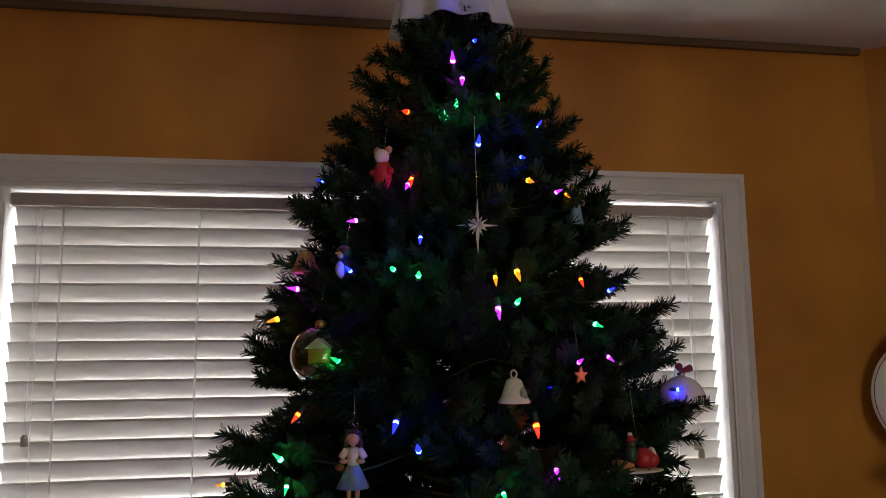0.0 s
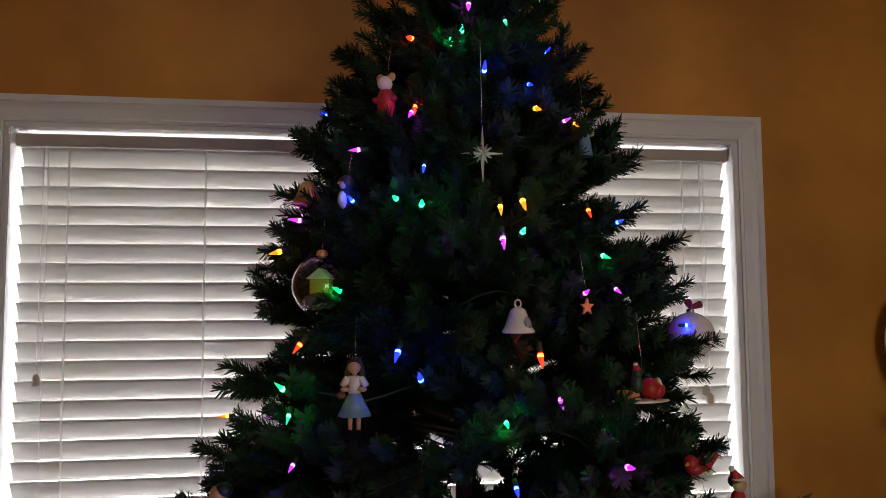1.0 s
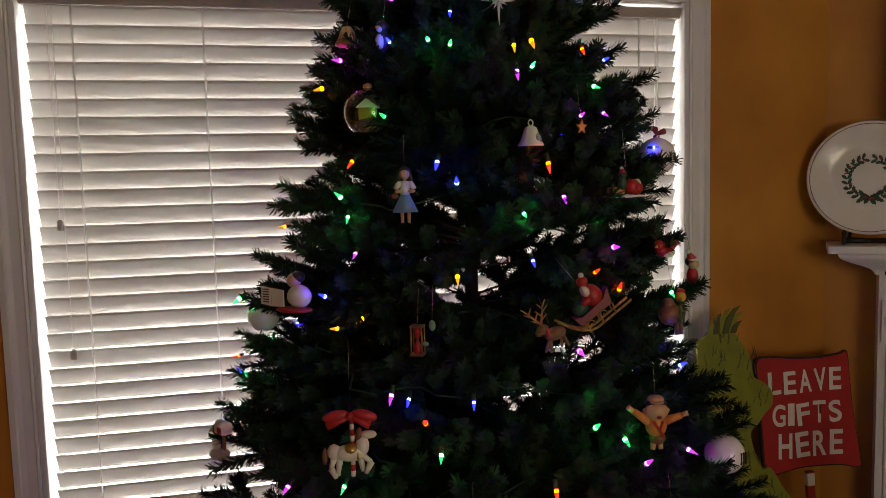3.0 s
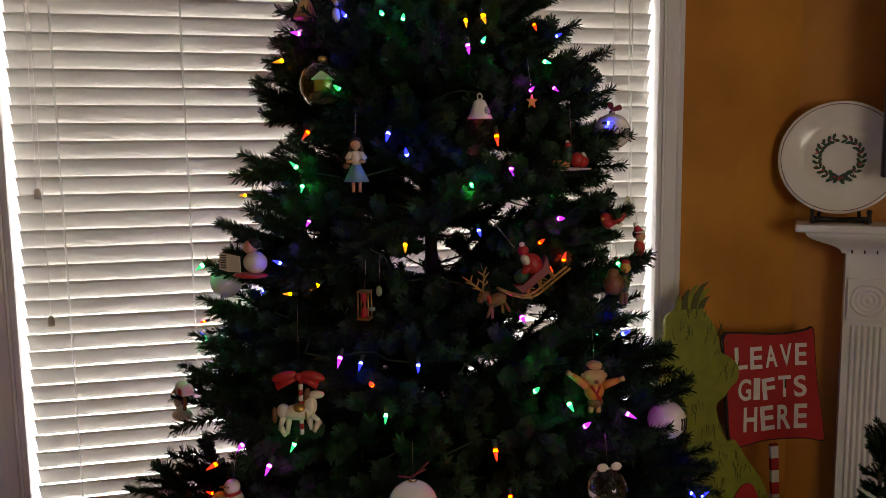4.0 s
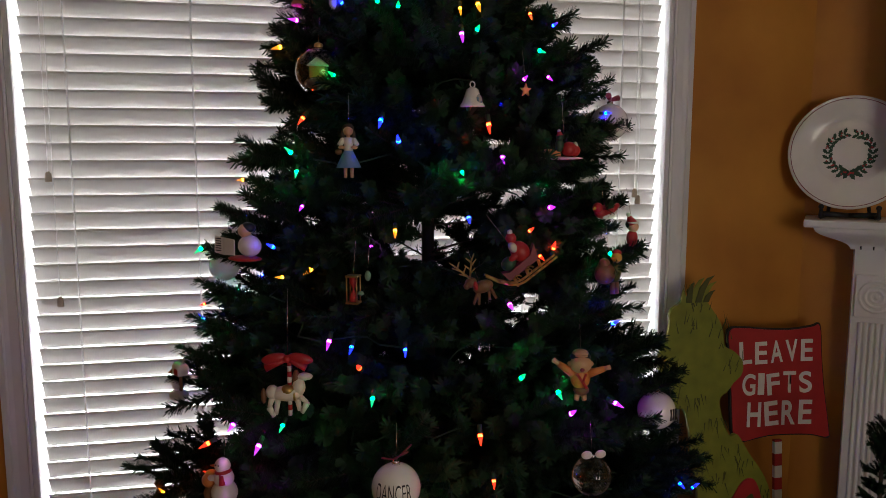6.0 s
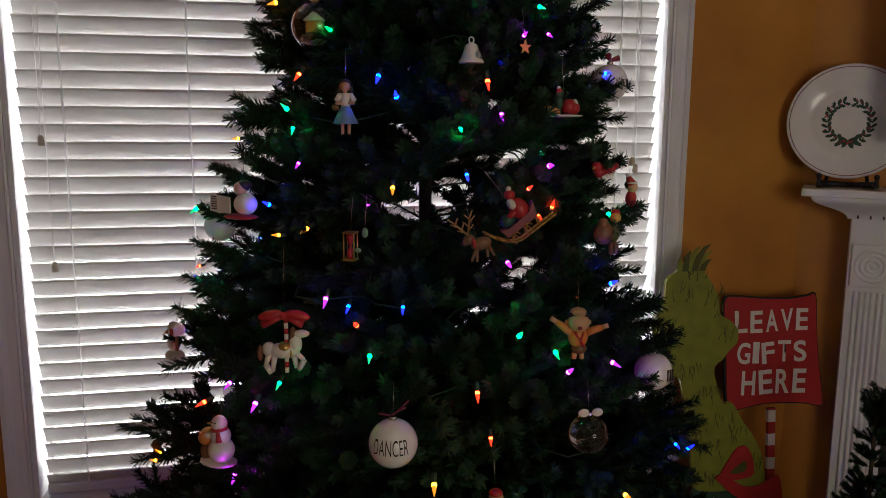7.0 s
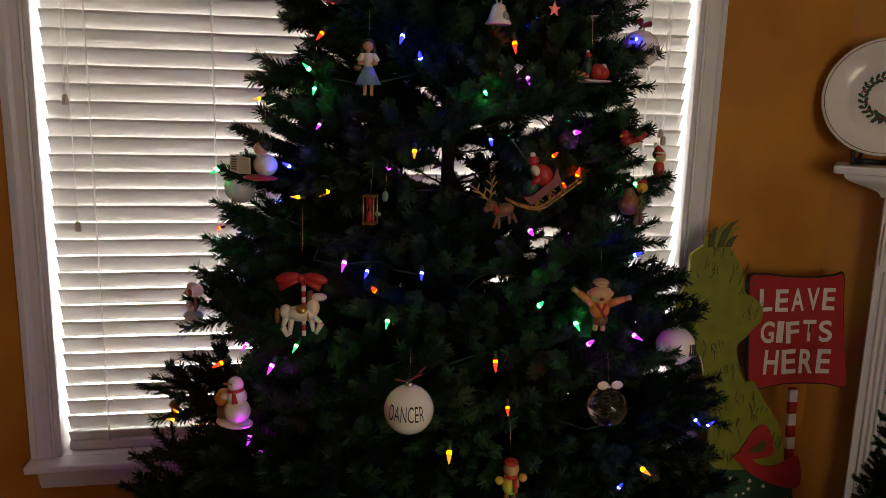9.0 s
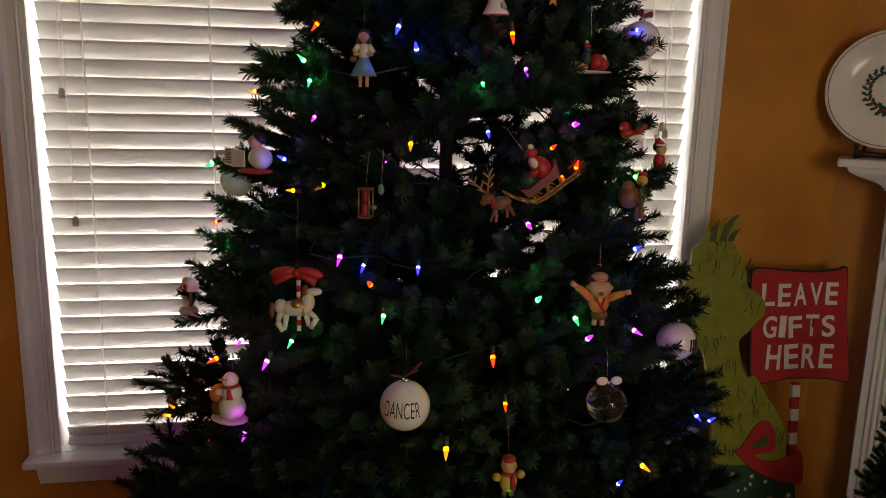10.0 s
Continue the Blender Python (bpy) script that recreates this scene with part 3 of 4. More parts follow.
def quads_to_mesh(name, co, needles):
    me = bpy.data.meshes.new(name)
    n = len(co) // 4
    me.vertices.add(len(co))
    me.vertices.foreach_set("co", co.astype(np.float32).ravel())
    me.loops.add(len(co))
    me.loops.foreach_set("vertex_index", np.arange(len(co), dtype=np.int32))
    me.polygons.add(n)
    me.polygons.foreach_set("loop_start", np.arange(0, len(co), 4, dtype=np.int32))
    me.materials.append(NEEDLE)
    me.materials.append(BARK)
    idx = np.zeros(n, dtype=np.int32)
    idx[needles] = 1
    me.polygons.foreach_set("material_index", idx)
    me.update(calc_edges=True)
    return me


fir = thing("christmas_tree", "dark green artificial fir tree decorated with lights and ornaments", "christmas tree", pose(TX, TY, 0))
part("trunk", tube(bm_new(), (0, 0, 0.0), (0, 0, TOP - 0.05), 0.022, 0.006, 12), BARK, fir)
bm = bm_new()
for k in range(4):
    a = k * math.pi / 2 + 0.4
    tube(bm, (0, 0, 0.16), (0.30 * math.cos(a), 0.30 * math.sin(a), 0.008), 0.009, 0.008)
part("tree_stand", bm, BLACK, fir)
SIZES = (0.13, 0.19, 0.25, 0.31, 0.37, 0.43, 0.49, 0.55, 0.62)
SHAPES = {}
for s in SIZES:
    for v in range(3):
        co, nn = branch_mesh(s, int(s * 1000) + v * 17)
        flags = np.zeros(len(co) // 4, dtype=bool)
        flags[nn:] = True
        SHAPES[s, v] = (co, flags, quads_to_mesh("branch", co, flags))
rng = random.Random(21)
spots = []
z = 0.24
while z < TOP - 0.04:
    R = tree_radius(z)
    count = max(9, int(2 * math.pi * R / (0.158 if z < 1.6 else 0.118)))
    off = rng.uniform(0, 6.3)
    for k in range(count):
        a = off + 2 * math.pi * (k + rng.uniform(-0.35, 0.35)) / count
        zz = z + rng.uniform(-0.03, 0.03)
        drop = rng.random()
        if zz < 1.62 and (math.sin(a) > 0.1 and drop < 0.30 or drop < 0.06):
            continue
        steep = 14 + 18 * max(0, (zz - 1.70) / 0.42) + rng.uniform(-10, 10)
        length = tree_radius(zz) * rng.uniform(0.68, 1.05) / max(0.7, math.cos(radians(steep)))
        spots.append((a, zz - 0.95 * length * math.sin(radians(steep)), steep, length, rng.randrange(3), rng.uniform(-25, 25)))
    z += 0.074 if z < 1.62 else 0.054
for k in range(5):
    spots.append((k * 1.26, TOP - 0.10, 62 + rng.uniform(-8, 12), 0.13, k % 3, 0))
for turn, zz in ((-89, 1.40), (-82, 1.28), (-79, 1.225), (80, 1.665), (77, 1.795), (-75, 1.515), (48, 1.19), (-104, 0.95), (-57, 1.45), (62, 1.0), (-60, 1.735), (-70, 1.695), (37, 1.41), (-51, 1.13), (-44, 1.71), (-84, 1.165), (-80, 1.12), (-90, 1.33), (46, 1.42)):
    spots.append((radians(turn - 90), zz - 0.18 * tree_radius(zz), 12, tree_radius(zz) * 0.99, int(zz * 100) % 3, 0))
near, far = [], []
for s in sorted(spots, key=lambda s: math.cos(s[0] + math.pi / 2) * -1 + (9 if not 0.85 < s[1] < 2.2 else 0)):
    (near if len(near) < 300 else far).append(s)
joined, jflags = [], []
for group, members in ((0, near), (1, far)):
    for a, zz, steep, length, v, roll in members:
        size = min(SIZES, key=lambda q: abs(q - length))
        m = pose(0, 0, zz, 0, 0, math.degrees(a)) @ pose(0, 0, 0, 0, -steep, 0) @ pose(0, 0, 0, roll, 0, 0) @ Matrix.Scale(length / size, 4)
        co, flags, me = SHAPES[size, v]
        if group == 0:
            ob = new("branch", me)
            ob.parent = fir
            ob.matrix_basis = m
        else:
            mm = np.array(m)
            joined.append(co @ mm[:3, :3].T + mm[:3, 3])
            jflags.append(flags)
ob = new("branch_mass", quads_to_mesh("branch_mass", np.concatenate(joined), np.concatenate(jflags)))
ob.parent = fir
tagged(ob, kind="stuff")

# topper
topper = thing("tree_topper", "sheer white fabric skirt of the tree topper", "tree topper", pose(TX, TY, 2.132))
bm = bm_new()
n = 72
rows = []
for j in range(9):
    u = j / 8
    rr = 0.088 - 0.044 * u
    rows.append([bm.verts.new(((rr + (0.010 - 0.006 * u) * math.sin(9 * 2 * math.pi * k / n + 2 * u)) * math.cos(2 * math.pi * k / n), (rr + (0.010 - 0.006 * u) * math.sin(9 * 2 * math.pi * k / n + 2 * u)) * math.sin(2 * math.pi * k / n), 0.20 * u)) for k in range(n)])
for a, b in zip(rows, rows[1:]):
    for k in range(n):
        bm.faces.new((a[k], a[(k + 1) % n], b[(k + 1) % n], b[k])).smooth = True
sk = part("skirt", bm, SHEER, topper)
md = sk.modifiers.new("thick", "SOLIDIFY")
md.thickness = 0.0012
part("core", tube(bm_new(), (0, 0, -0.05), (0, 0, 0.22), 0.03, 0.02), MATTWHITE, topper)

# ---- string lights ----
BULB = {}
for key, word, core, body, power, dim in (("B", "blue", (0.001, 0.006, 1.0), (0.008, 0.02, 1.0), 600, 3.6), ("G", "green", (0.0005, 1.0, 0.12), (0.002, 0.62, 0.20), 280, 1.5), ("R", "red", (1.0, 0.010, 0.001), (1.0, 0.035, 0.008), 180, 1.9),
                                          ("Y", "amber", (1.0, 0.20, 0.003), (1.0, 0.33, 0.012), 90, 1.2), ("M", "magenta", (0.50, 0.006, 0.90), (0.46, 0.03, 0.80), 250, 1.6)):
    BULB[key] = (mat("bulb_glass_" + word, [0.1 + 0.4 * c for c in body], 0.2, emission=body, strength=dim), mat("bulb_core_" + word, [0.1 + 0.4 * c for c in core], 0.3, emission=core, strength=power))
bm = bm_new()
lathe(bm, [(0.0018, 0.0), (0.0036, 0.002), (0.0041, 0.0045), (0.0042, 0.0070), (0.0032, 0.013), (0.0018, 0.019), (0.0005, 0.023)], 8)
for q in bm.faces:      # the lamp glows at its base, the glass beyond is dimmer
    q.material_index = 1 if 0.002 < q.calc_center_median().z < 0.0068 else 0
bulb_me = {}
tmpme = bpy.data.meshes.new("bulb")
bm.to_mesh(tmpme)
bm.free()
for key in BULB:
    bulb_me[key] = tmpme.copy()
    for q in BULB[key]:
        bulb_me[key].materials.append(q)
bm = bm_new()
tube(bm, (0, 0, -0.014), (0, 0, 0.001), 0.0042, 0.0046, 8)
socket_me = bpy.data.meshes.new("socket")
bm.to_mesh(socket_me)
bm.free()
socket_me.materials.append(SOCKET)
lights = thing("string_lights", "string of lit multicoloured faceted bulbs wound round the tree", "string lights", pose(TX, TY, 0))
rng = random.Random(33)
WORD = {"B": "blue", "G": "green", "R": "red", "Y": "amber", "M": "magenta"}


def add_bulb(angle, z, key, k=0.93):
    a = radians(angle)
    r = tree_radius(z) * k
    m = Matrix.Translation((r * math.sin(a), -r * math.cos(a), z))
    way = Vector((math.sin(a) * rng.uniform(0.2, 1), -math.cos(a) * rng.uniform(0.2, 1), rng.uniform(-1.0, 0.7))).to_track_quat("Z", "Y").to_matrix().to_4x4()
    ob = new("bulb", bulb_me[key])
    ob.parent = lights
    ob.matrix_basis = m @ way @ Matrix.Scale(rng.uniform(0.52, 0.80), 4)
    tagged(ob, "lit %s bulb" % WORD[key])
    so = new("socket", socket_me)
    so.parent = ob


# colour, degrees round the trunk (0 faces the room), height
UPPER = "G-9,1.966 B24,1.940 R-30,1.962 B-2,1.904 B13,1.893 Y14,1.862 M24,1.849 Y29,1.850 M-25,1.857 R-24,1.865 B-20,1.789 G-20,1.741 Y0,1.741 R26,1.741 G27,1.686 M29,1.648 B-40,1.750 M-41,1.815 B37,1.727 G13,1.993 B4,2.075 M-10,2.038 M-5,2.016 G-13,1.960"
MIDDLE = ("M-61,1.735 Y-70,1.700 G-39,1.646 G-27,1.750 M-10,1.714 M0,1.705 G5,1.709 Y6,1.748 M19,1.641 Y1,1.605 B-23,1.584 B-18,1.552 R6,1.580 M9,1.534 G-2,1.512 G-47,1.513 G-50,1.536 M-43,1.464 "
          "B-1,1.452 Y-18,1.436 R14,1.430 R20,1.403 M21,1.461 G41,1.389 B-50,1.403 Y-45,1.364 M7,1.336 B-90,1.252 G-77,1.264 M-31,1.290 B-15,1.284 G-21,1.222 R-48,1.589 Y-76,1.494 B35,1.289 R-24,1.256")
LOWER = "M-52,1.158 R-59,1.119 M-44,1.143 G8,1.240 M30,1.186 M18,1.185 R1,1.120 B61,0.982 R-55,1.087 M-46,1.046 Y-81,0.970 Y-97,0.925 B50,1.026 Y27,1.011 B21,0.996 Y-9,1.068 R-1,1.177 G-39,1.175"
for row in (UPPER, MIDDLE, LOWER):
    for spec in row.split():
        angle, height = spec[1:].split(",")
        add_bulb(float(angle), float(height), spec[0], 0.915)
add_bulb(65.5, 1.602, "B", 0.95)
add_bulb(-88, 1.380, "G", 1.0)
for k in range(86):
    z = 2.05 - 1.75 * math.sqrt((k + 0.5) / 86)
    a = rng.uniform(75, 265) if z > 1.0 else rng.uniform(0, 360)
    add_bulb(a, z, "BGRYM"[k % 5], rng.uniform(0.75, 0.98))
for k in range(8):
    add_bulb(rng.uniform(-80, 60), rng.uniform(1.0, 1.85), "BGRYM"[(k * 3) % 5], rng.uniform(0.60, 0.85))
wire = bm_new()
prev = None
for k in range(900):
    u = k / 899
    z = 2.04 - 1.74 * u
    a = 2 * math.pi * 15 * u
    r = tree_radius(z) * (0.58 + 0.10 * math.sin(k * 0.37) + 0.06 * math.sin(k * 1.7))
    p = (r * math.cos(a), r * math.sin(a), z + 0.03 * math.sin(k * 0.23) + 0.012 * math.sin(k * 0.9))
    if prev:
        tube(wire, prev, p, 0.0013, n=4, caps=False)
    prev = p
part("wire", wire, SOCKET, lights)

# ---- ornaments ----


def place(angle, z, r=None, yaw=0.0, tilt=0.0):
    """A pose on the tree's face: x along the face, -y outward."""
    a = radians(angle)
    r = tree_radius(z) * 0.885 if r is None else r
    return Matrix.Translation((TX + r * math.sin(a), TY - r * math.cos(a), z)) @ pose(0, 0, 0, 0, 0, angle + yaw) @ pose(0, 0, 0, 0, tilt, 0) @ Matrix.Scale(0.88, 4)


def islands(bm):
    """The loose pieces of a bmesh, each in one of its own."""
    out, left = [], set(bm.verts)
    while left:
        todo, got = [left.pop()], []
        while todo:
            v = todo.pop()
            got.append(v)
            for e in v.link_edges:
                w = e.other_vert(v)
                if w in left:
                    left.discard(w)
                    todo.append(w)
        new_bm = bmesh.new()
        copy = {v: new_bm.verts.new(v.co) for v in got}
        for f in {f for v in got for f in v.link_faces}:
            new_bm.faces.new([copy[v] for v in f.verts]).smooth = f.smooth
        out.append(new_bm)
    bm.free()
    return out


def one_mesh(name, items, m, label, category, group="tree ornaments", names=""):
    """A figure from (bmesh, material) pairs: one mesh, or a thing whose parts are named."""
    if names:
        ob = thing(name, label, category, m, group)
        for word, (bm, material) in zip(names.split(), items):
            for piece in (islands(bm) if word in ("mitten", "ear", "leg", "eye", "companion_face") else [bm]):
                part(word, piece, material, ob)
        return ob
    co, faces, mats, idx, sm = [], [], [], [], []
    for bm, material in items:
        base = len(co)
        bm.verts.index_update()
        co += [v.co[:] for v in bm.verts]
        for f in bm.faces:
            faces.append([base + v.index for v in f.verts])
            idx.append(len(mats))
            sm.append(f.smooth)
        mats.append(material)
        bm.free()
    me = bpy.data.meshes.new(name)
    me.from_pydata(co, [], faces)
    for q in mats:
        me.materials.append(q)
    me.polygons.foreach_set("material_index", idx)
    me.polygons.foreach_set("use_smooth", sm)
    ob = new(name, me)
    ob.matrix_world = m
    return tagged(ob, label, category, group)


def hanger(top, length=0.05, r=0.00028):
    """A wire loop and thread up into the branches from the point top."""
    bm = bm_new()
    tube(bm, top, (top[0], top[1] + 0.012, top[2] + length), r, n=5)
    return bm


def B(*spec):
    """Blobs: (x, y, z, radius[, sx, sy, sz])."""
    bm = bm_new()
    for s in spec:
        ball(bm, s[:3], s[3], *(s[4:7] if len(s) > 4 else (1, 1, 1)), u=14, v=9)
    return bm


def T(*spec):
    bm = bm_new()
    for a, b, r0, r1 in spec:
        tube(bm, a, b, r0, r1, 10)
    return bm


def ornament(name, label, m):
    return thing(name, label, "ornament", m, "tree ornaments")


def ball_ornament(name, label, m, r, material, word="", word_size=0.02):
    ob = ornament(name, label, m)
    bm = bm_new()
    ball(bm, (0, 0, 0), r, u=40, v=26)
    part("globe", bm, material, ob)
    bm = bm_new()
    lathe(bm, [(r * 0.17, r * 0.96), (r * 0.17, r * 1.10), (r * 0.14, r * 1.14), (r * 0.03, r * 1.15)], 16)
    part("cap", bm, SILVER, ob, "crimped silver cap")
    part("hook", hanger((0, 0, r * 1.12), 0.05), SILVER, ob)
    if word:
        cu = bpy.data.curves.new("lettering", "FONT")
        cu.body, cu.size, cu.align_x, cu.align_y, cu.offset = word, word_size, "CENTER", "CENTER", -0.0001
        tmp = bpy.data.objects.new("lettering", cu)
        scene.collection.objects.link(tmp)
        me = bpy.data.meshes.new_from_object(tmp.evaluated_get(bpy.context.evaluated_depsgraph_get()))
        bpy.data.objects.remove(tmp)
        b2 = bmesh.new()
        b2.from_mesh(me)
        bmesh.ops.subdivide_edges(b2, edges=[e for e in b2.edges if e.calc_length() > 0.004], cuts=3)
        bmesh.ops.triangulate(b2, faces=b2.faces[:])
        for v in b2.verts:      # wrap the word round the globe
            x, z = v.co.x * 0.62, v.co.y * 1.45 + word_size * 0.18
            a = x / r
            rr = math.sqrt(max(1e-6, (r + 0.0004) ** 2 - z * z))
            v.co = (rr * math.sin(a), -rr * math.cos(a), z)
        part("lettering", b2, DARKLINE, ob, "tall thin black lettering")
    return ob


# white globes
g = ball_ornament("ball_ornament", "glossy white ball ornament lettered in thin black capitals", place(-15.4, 1.130, 0.462), 0.0345, GLOSSWHITE, "DANCER", 0.0215)
bm = bm_new()
for a, b in (((-0.004, -0.004, 0.042), (0.018, -0.010, 0.056)), ((0.0, -0.002, 0.041), (0.022, -0.004, 0.064)), ((-0.003, -0.004, 0.042), (-0.018, -0.012, 0.047))):
    tube(bm, a, b, 0.0011, 0.0014, 6)
part("ribbon", bm, RIBBON, g, "thin dark red ribbon strands")
g = ball_ornament("ball_ornament", "glossy white ball ornament with a dark red ribbon", place(72, 1.588, 0.312, -40), 0.035, GLOSSWHITE)
bm = bm_new()
tube(bm, (0, 0, 0.042), (0.018, -0.006, 0.047), 0.003, 0.006)
tube(bm, (0, 0, 0.042), (-0.015, -0.006, 0.050), 0.003, 0.006)
part("ribbon", bm, RIBBON, g, "dark red ribbon bow")
bars = bm_new()
for k in range(5):
    box(bars, -0.010 + k * 0.0045, -0.0355, -0.008, -0.0085 + k * 0.0045, -0.0335, 0.006)
part("lettering", bars, DARKLINE, g, "illegible thin black lettering")
g = ball_ornament("ball_ornament", "glossy white ball ornament hanging near the tree edge", place(47, 1.144, 0.417, -25), 0.033, GLOSSWHITE)
bars = bm_new()
for k in range(3):
    box(bars, -0.002 + k * 0.006, -0.0336, -0.010, 0.0008 + k * 0.006, -0.0318, 0.010)
part("lettering", bars, DARKLINE, g, "illegible thin black lettering")
ball_ornament("ball_ornament", "satin pearl ball ornament with a silver cap", place(-89, 1.347, 0.351), 0.029, PEARL)


def picture_glaze(name, a, b, c):
    """Painted picture on glass: soft patches of three paints."""
    m = mat(name, a, 0.2, scale=34, second=b, coat=0.25)
    m.node_tree.nodes["Noise Texture"].inputs["Scale"].default_value = 85
    nt = m.node_tree
    bs = nt.nodes["Principled BSDF"]
    link = bs.inputs["Base Color"].links[0]
    src = link.from_socket
    vor = nt.nodes.new("ShaderNodeTexVoronoi")
    vor.inputs["Scale"].default_value = 130
    tc = nt.nodes.new("ShaderNodeTexCoord")
    nt.links.new(tc.outputs["Object"], vor.inputs["Vector"])
    mx = nt.nodes.new("ShaderNodeMixRGB")
    mx.inputs[2].default_value = (*c, 1)
    rp = nt.nodes.new("ShaderNodeValToRGB")
    rp.color_ramp.elements[0].position, rp.color_ramp.elements[1].position = 0.30, 0.42
    nt.links.new(vor.outputs["Distance"], rp.inputs["Fac"])
    nt.links.new(rp.outputs["Color"], mx.inputs[0])
    nt.links.new(src, mx.inputs[1])
    nt.links.new(mx.outputs[0], bs.inputs["Base Color"])
    return m


# blue here is bulb light mixed into the glaze; the golds are the picture
PICTURE = picture_glaze("globe_with_blue_light", (0.05, 0.07, 0.24), (0.30, 0.20, 0.07), (0.24, 0.12, 0.04))
SCENEBALL = picture_glaze("painted_cottage_globe", (0.55, 0.42, 0.22), (0.30, 0.20, 0.10), (0.20, 0.14, 0.10))
ball_ornament("ball_ornament", "glass ball ornament with a gold scene and painted-in blue bulb light", place(110, 1.750, 0.210), 0.035, PICTURE)
g = ornament("globe_ornament", "large clear glass globe ornament holding a small scene", place(-44.3, 1.653, 0.280, 25))
bm = bm_new()
ball(bm, (0, 0, 0), 0.039, u=40, v=26)
inner_bm = bmesh.new()
ball(inner_bm, (0, 0, 0), 0.0375, u=40, v=26)
bmesh.ops.reverse_faces(inner_bm, faces=inner_bm.faces[:])
tmpme = bpy.data.meshes.new("inner")
inner_bm.to_mesh(tmpme)
inner_bm.free()
bm.from_mesh(tmpme)
part("globe", bm, CLEAR, g, "clear glass globe")
part("cap", lathe(bm_new(), [(0.007, 0.037), (0.007, 0.043), (0.005, 0.045), (0.001, 0.046)], 14), GOLD, g, "gold cap")
part("snow_bed", B((0, 0, -0.020, 0.026, 1, 1, 0.45)), SCENEBALL, g)
bm = bm_new()
box(bm, -0.014, -0.008, -0.014, 0.012, 0.010, 0.008, 0.001)
part("cottage", bm, ORANGE, g, "orange-brown miniature cottage")
bm = bm_new()
plate_shape(bm, [(-0.018, 0.0085), (0.016, 0.0085), (-0.001, 0.022)], 0.022, -0.010)
part("cottage_roof", bm, MATTWHITE, g, "snowy roof")
part("hook", hanger((0, 0, 0.045)), SILVER, g)

# bell
g = ornament("bell_ornament", "white ceramic bell ornament with a small blue picture", place(1.8, 1.600, 0.290, 20) @ Matrix.Scale(0.76, 4))
part("bell", lathe(bm_new(), [(0.0255, 0.0), (0.0262, 0.003), (0.0215, 0.010), (0.0165, 0.024), (0.0125, 0.036), (0.006, 0.0405), (0.001, 0.041)], 32), GLOSSWHITE, g)
bm = bm_new()
for k in range(16):
    a, b = 2 * math.pi * k / 16, 2 * math.pi * (k + 1) / 16
    tube(bm, (0.006 * math.cos(a), 0, 0.046 + 0.006 * math.sin(a)), (0.006 * math.cos(b), 0, 0.046 + 0.006 * math.sin(b)), 0.0016, n=6)
part("ring", bm, GLOSSWHITE, g)
bm = bm_new()
ball(bm, (0.004, -0.0165, 0.016), 0.012, 0.75, 0.35, 1.0, m=pose(0, 0, 0, -22))
part("picture", bm, picture_glaze("painted_bell", (0.16, 0.26, 0.34), (0.06, 0.10, 0.14), (0.35, 0.36, 0.33)), g, "small oval blue-green winter picture")
part("hook", hanger((0, 0, 0.051)), SILVER, g)

# carousel horse
g = ornament("carousel_horse", "white carousel horse ornament on a candy pole with red bow", place(-36.5, 1.224, 0.423, 25))
bm = B((0, 0, 0, 0.014, 1.7, 0.8, 0.85), (0.018, 0, 0.010, 0.011, 0.9, 0.75, 1.3), (0.027, 0, 0.026, 0.0075, 1.6, 0.8, 0.8), (-0.022, 0, 0.002, 0.011, 0.9, 0.8, 1))
for a, b in (((-0.022, 0, -0.006), (-0.027, 0, -0.022)), ((-0.027, 0, -0.022), (-0.020, 0, -0.036)), ((-0.014, 0.004, -0.006), (-0.018, 0.004, -0.034)), ((0.018, 0, -0.004), (0.030, 0, -0.014)), ((0.030, 0, -0.014), (0.022, 0, -0.030)),
             ((0.014, 0.004, -0.006), (0.018, 0.004, -0.028))):
    tube(bm, a, b, 0.005, 0.0032, 8)
part("horse", bm, MATTWHITE, g)
part("mane", B((0.014, 0.001, 0.024, 0.008, 0.7, 0.7, 1.5)), BROWN, g, "brown mane")
part("tail", B((-0.035, 0, -0.004, 0.006, 0.7, 0.7, 2.0)), BROWN, g, "brown tail")
part("saddle", B((0.002, -0.001, 0.006, 0.010, 1.1, 1.1, 0.8), (0.012, -0.001, -0.002, 0.008, 0.35, 1.25, 1.2)), GOLD, g, "gilt saddle")
for k in range(10):
    part("pole_stripe", tube(bm_new(), (0.004, 0.001, -0.034 + k * 0.0085), (0.0042, 0.001, -0.0256 + k * 0.0085), 0.0033, n=10), RED if k % 2 else PRINTWHITE, g)
bm = bm_new()
for s in (-1, 1):
    ball(bm, (0.002 + s * 0.020, -0.002, 0.054), 0.013, 1.45, 0.5, 0.62, m=pose(0, 0, 0, 0, s * 12, 0))
    tube(bm, (0.002, -0.003, 0.053), (s * 0.030, -0.004, 0.040), 0.003, 0.006, 8)
ball(bm, (0.002, -0.004, 0.054), 0.006)
part("bow", bm, RED, g, "red fabric bow")
part("hook", hanger((0.002, 0, 0.058), 0.10), SILVER, g)

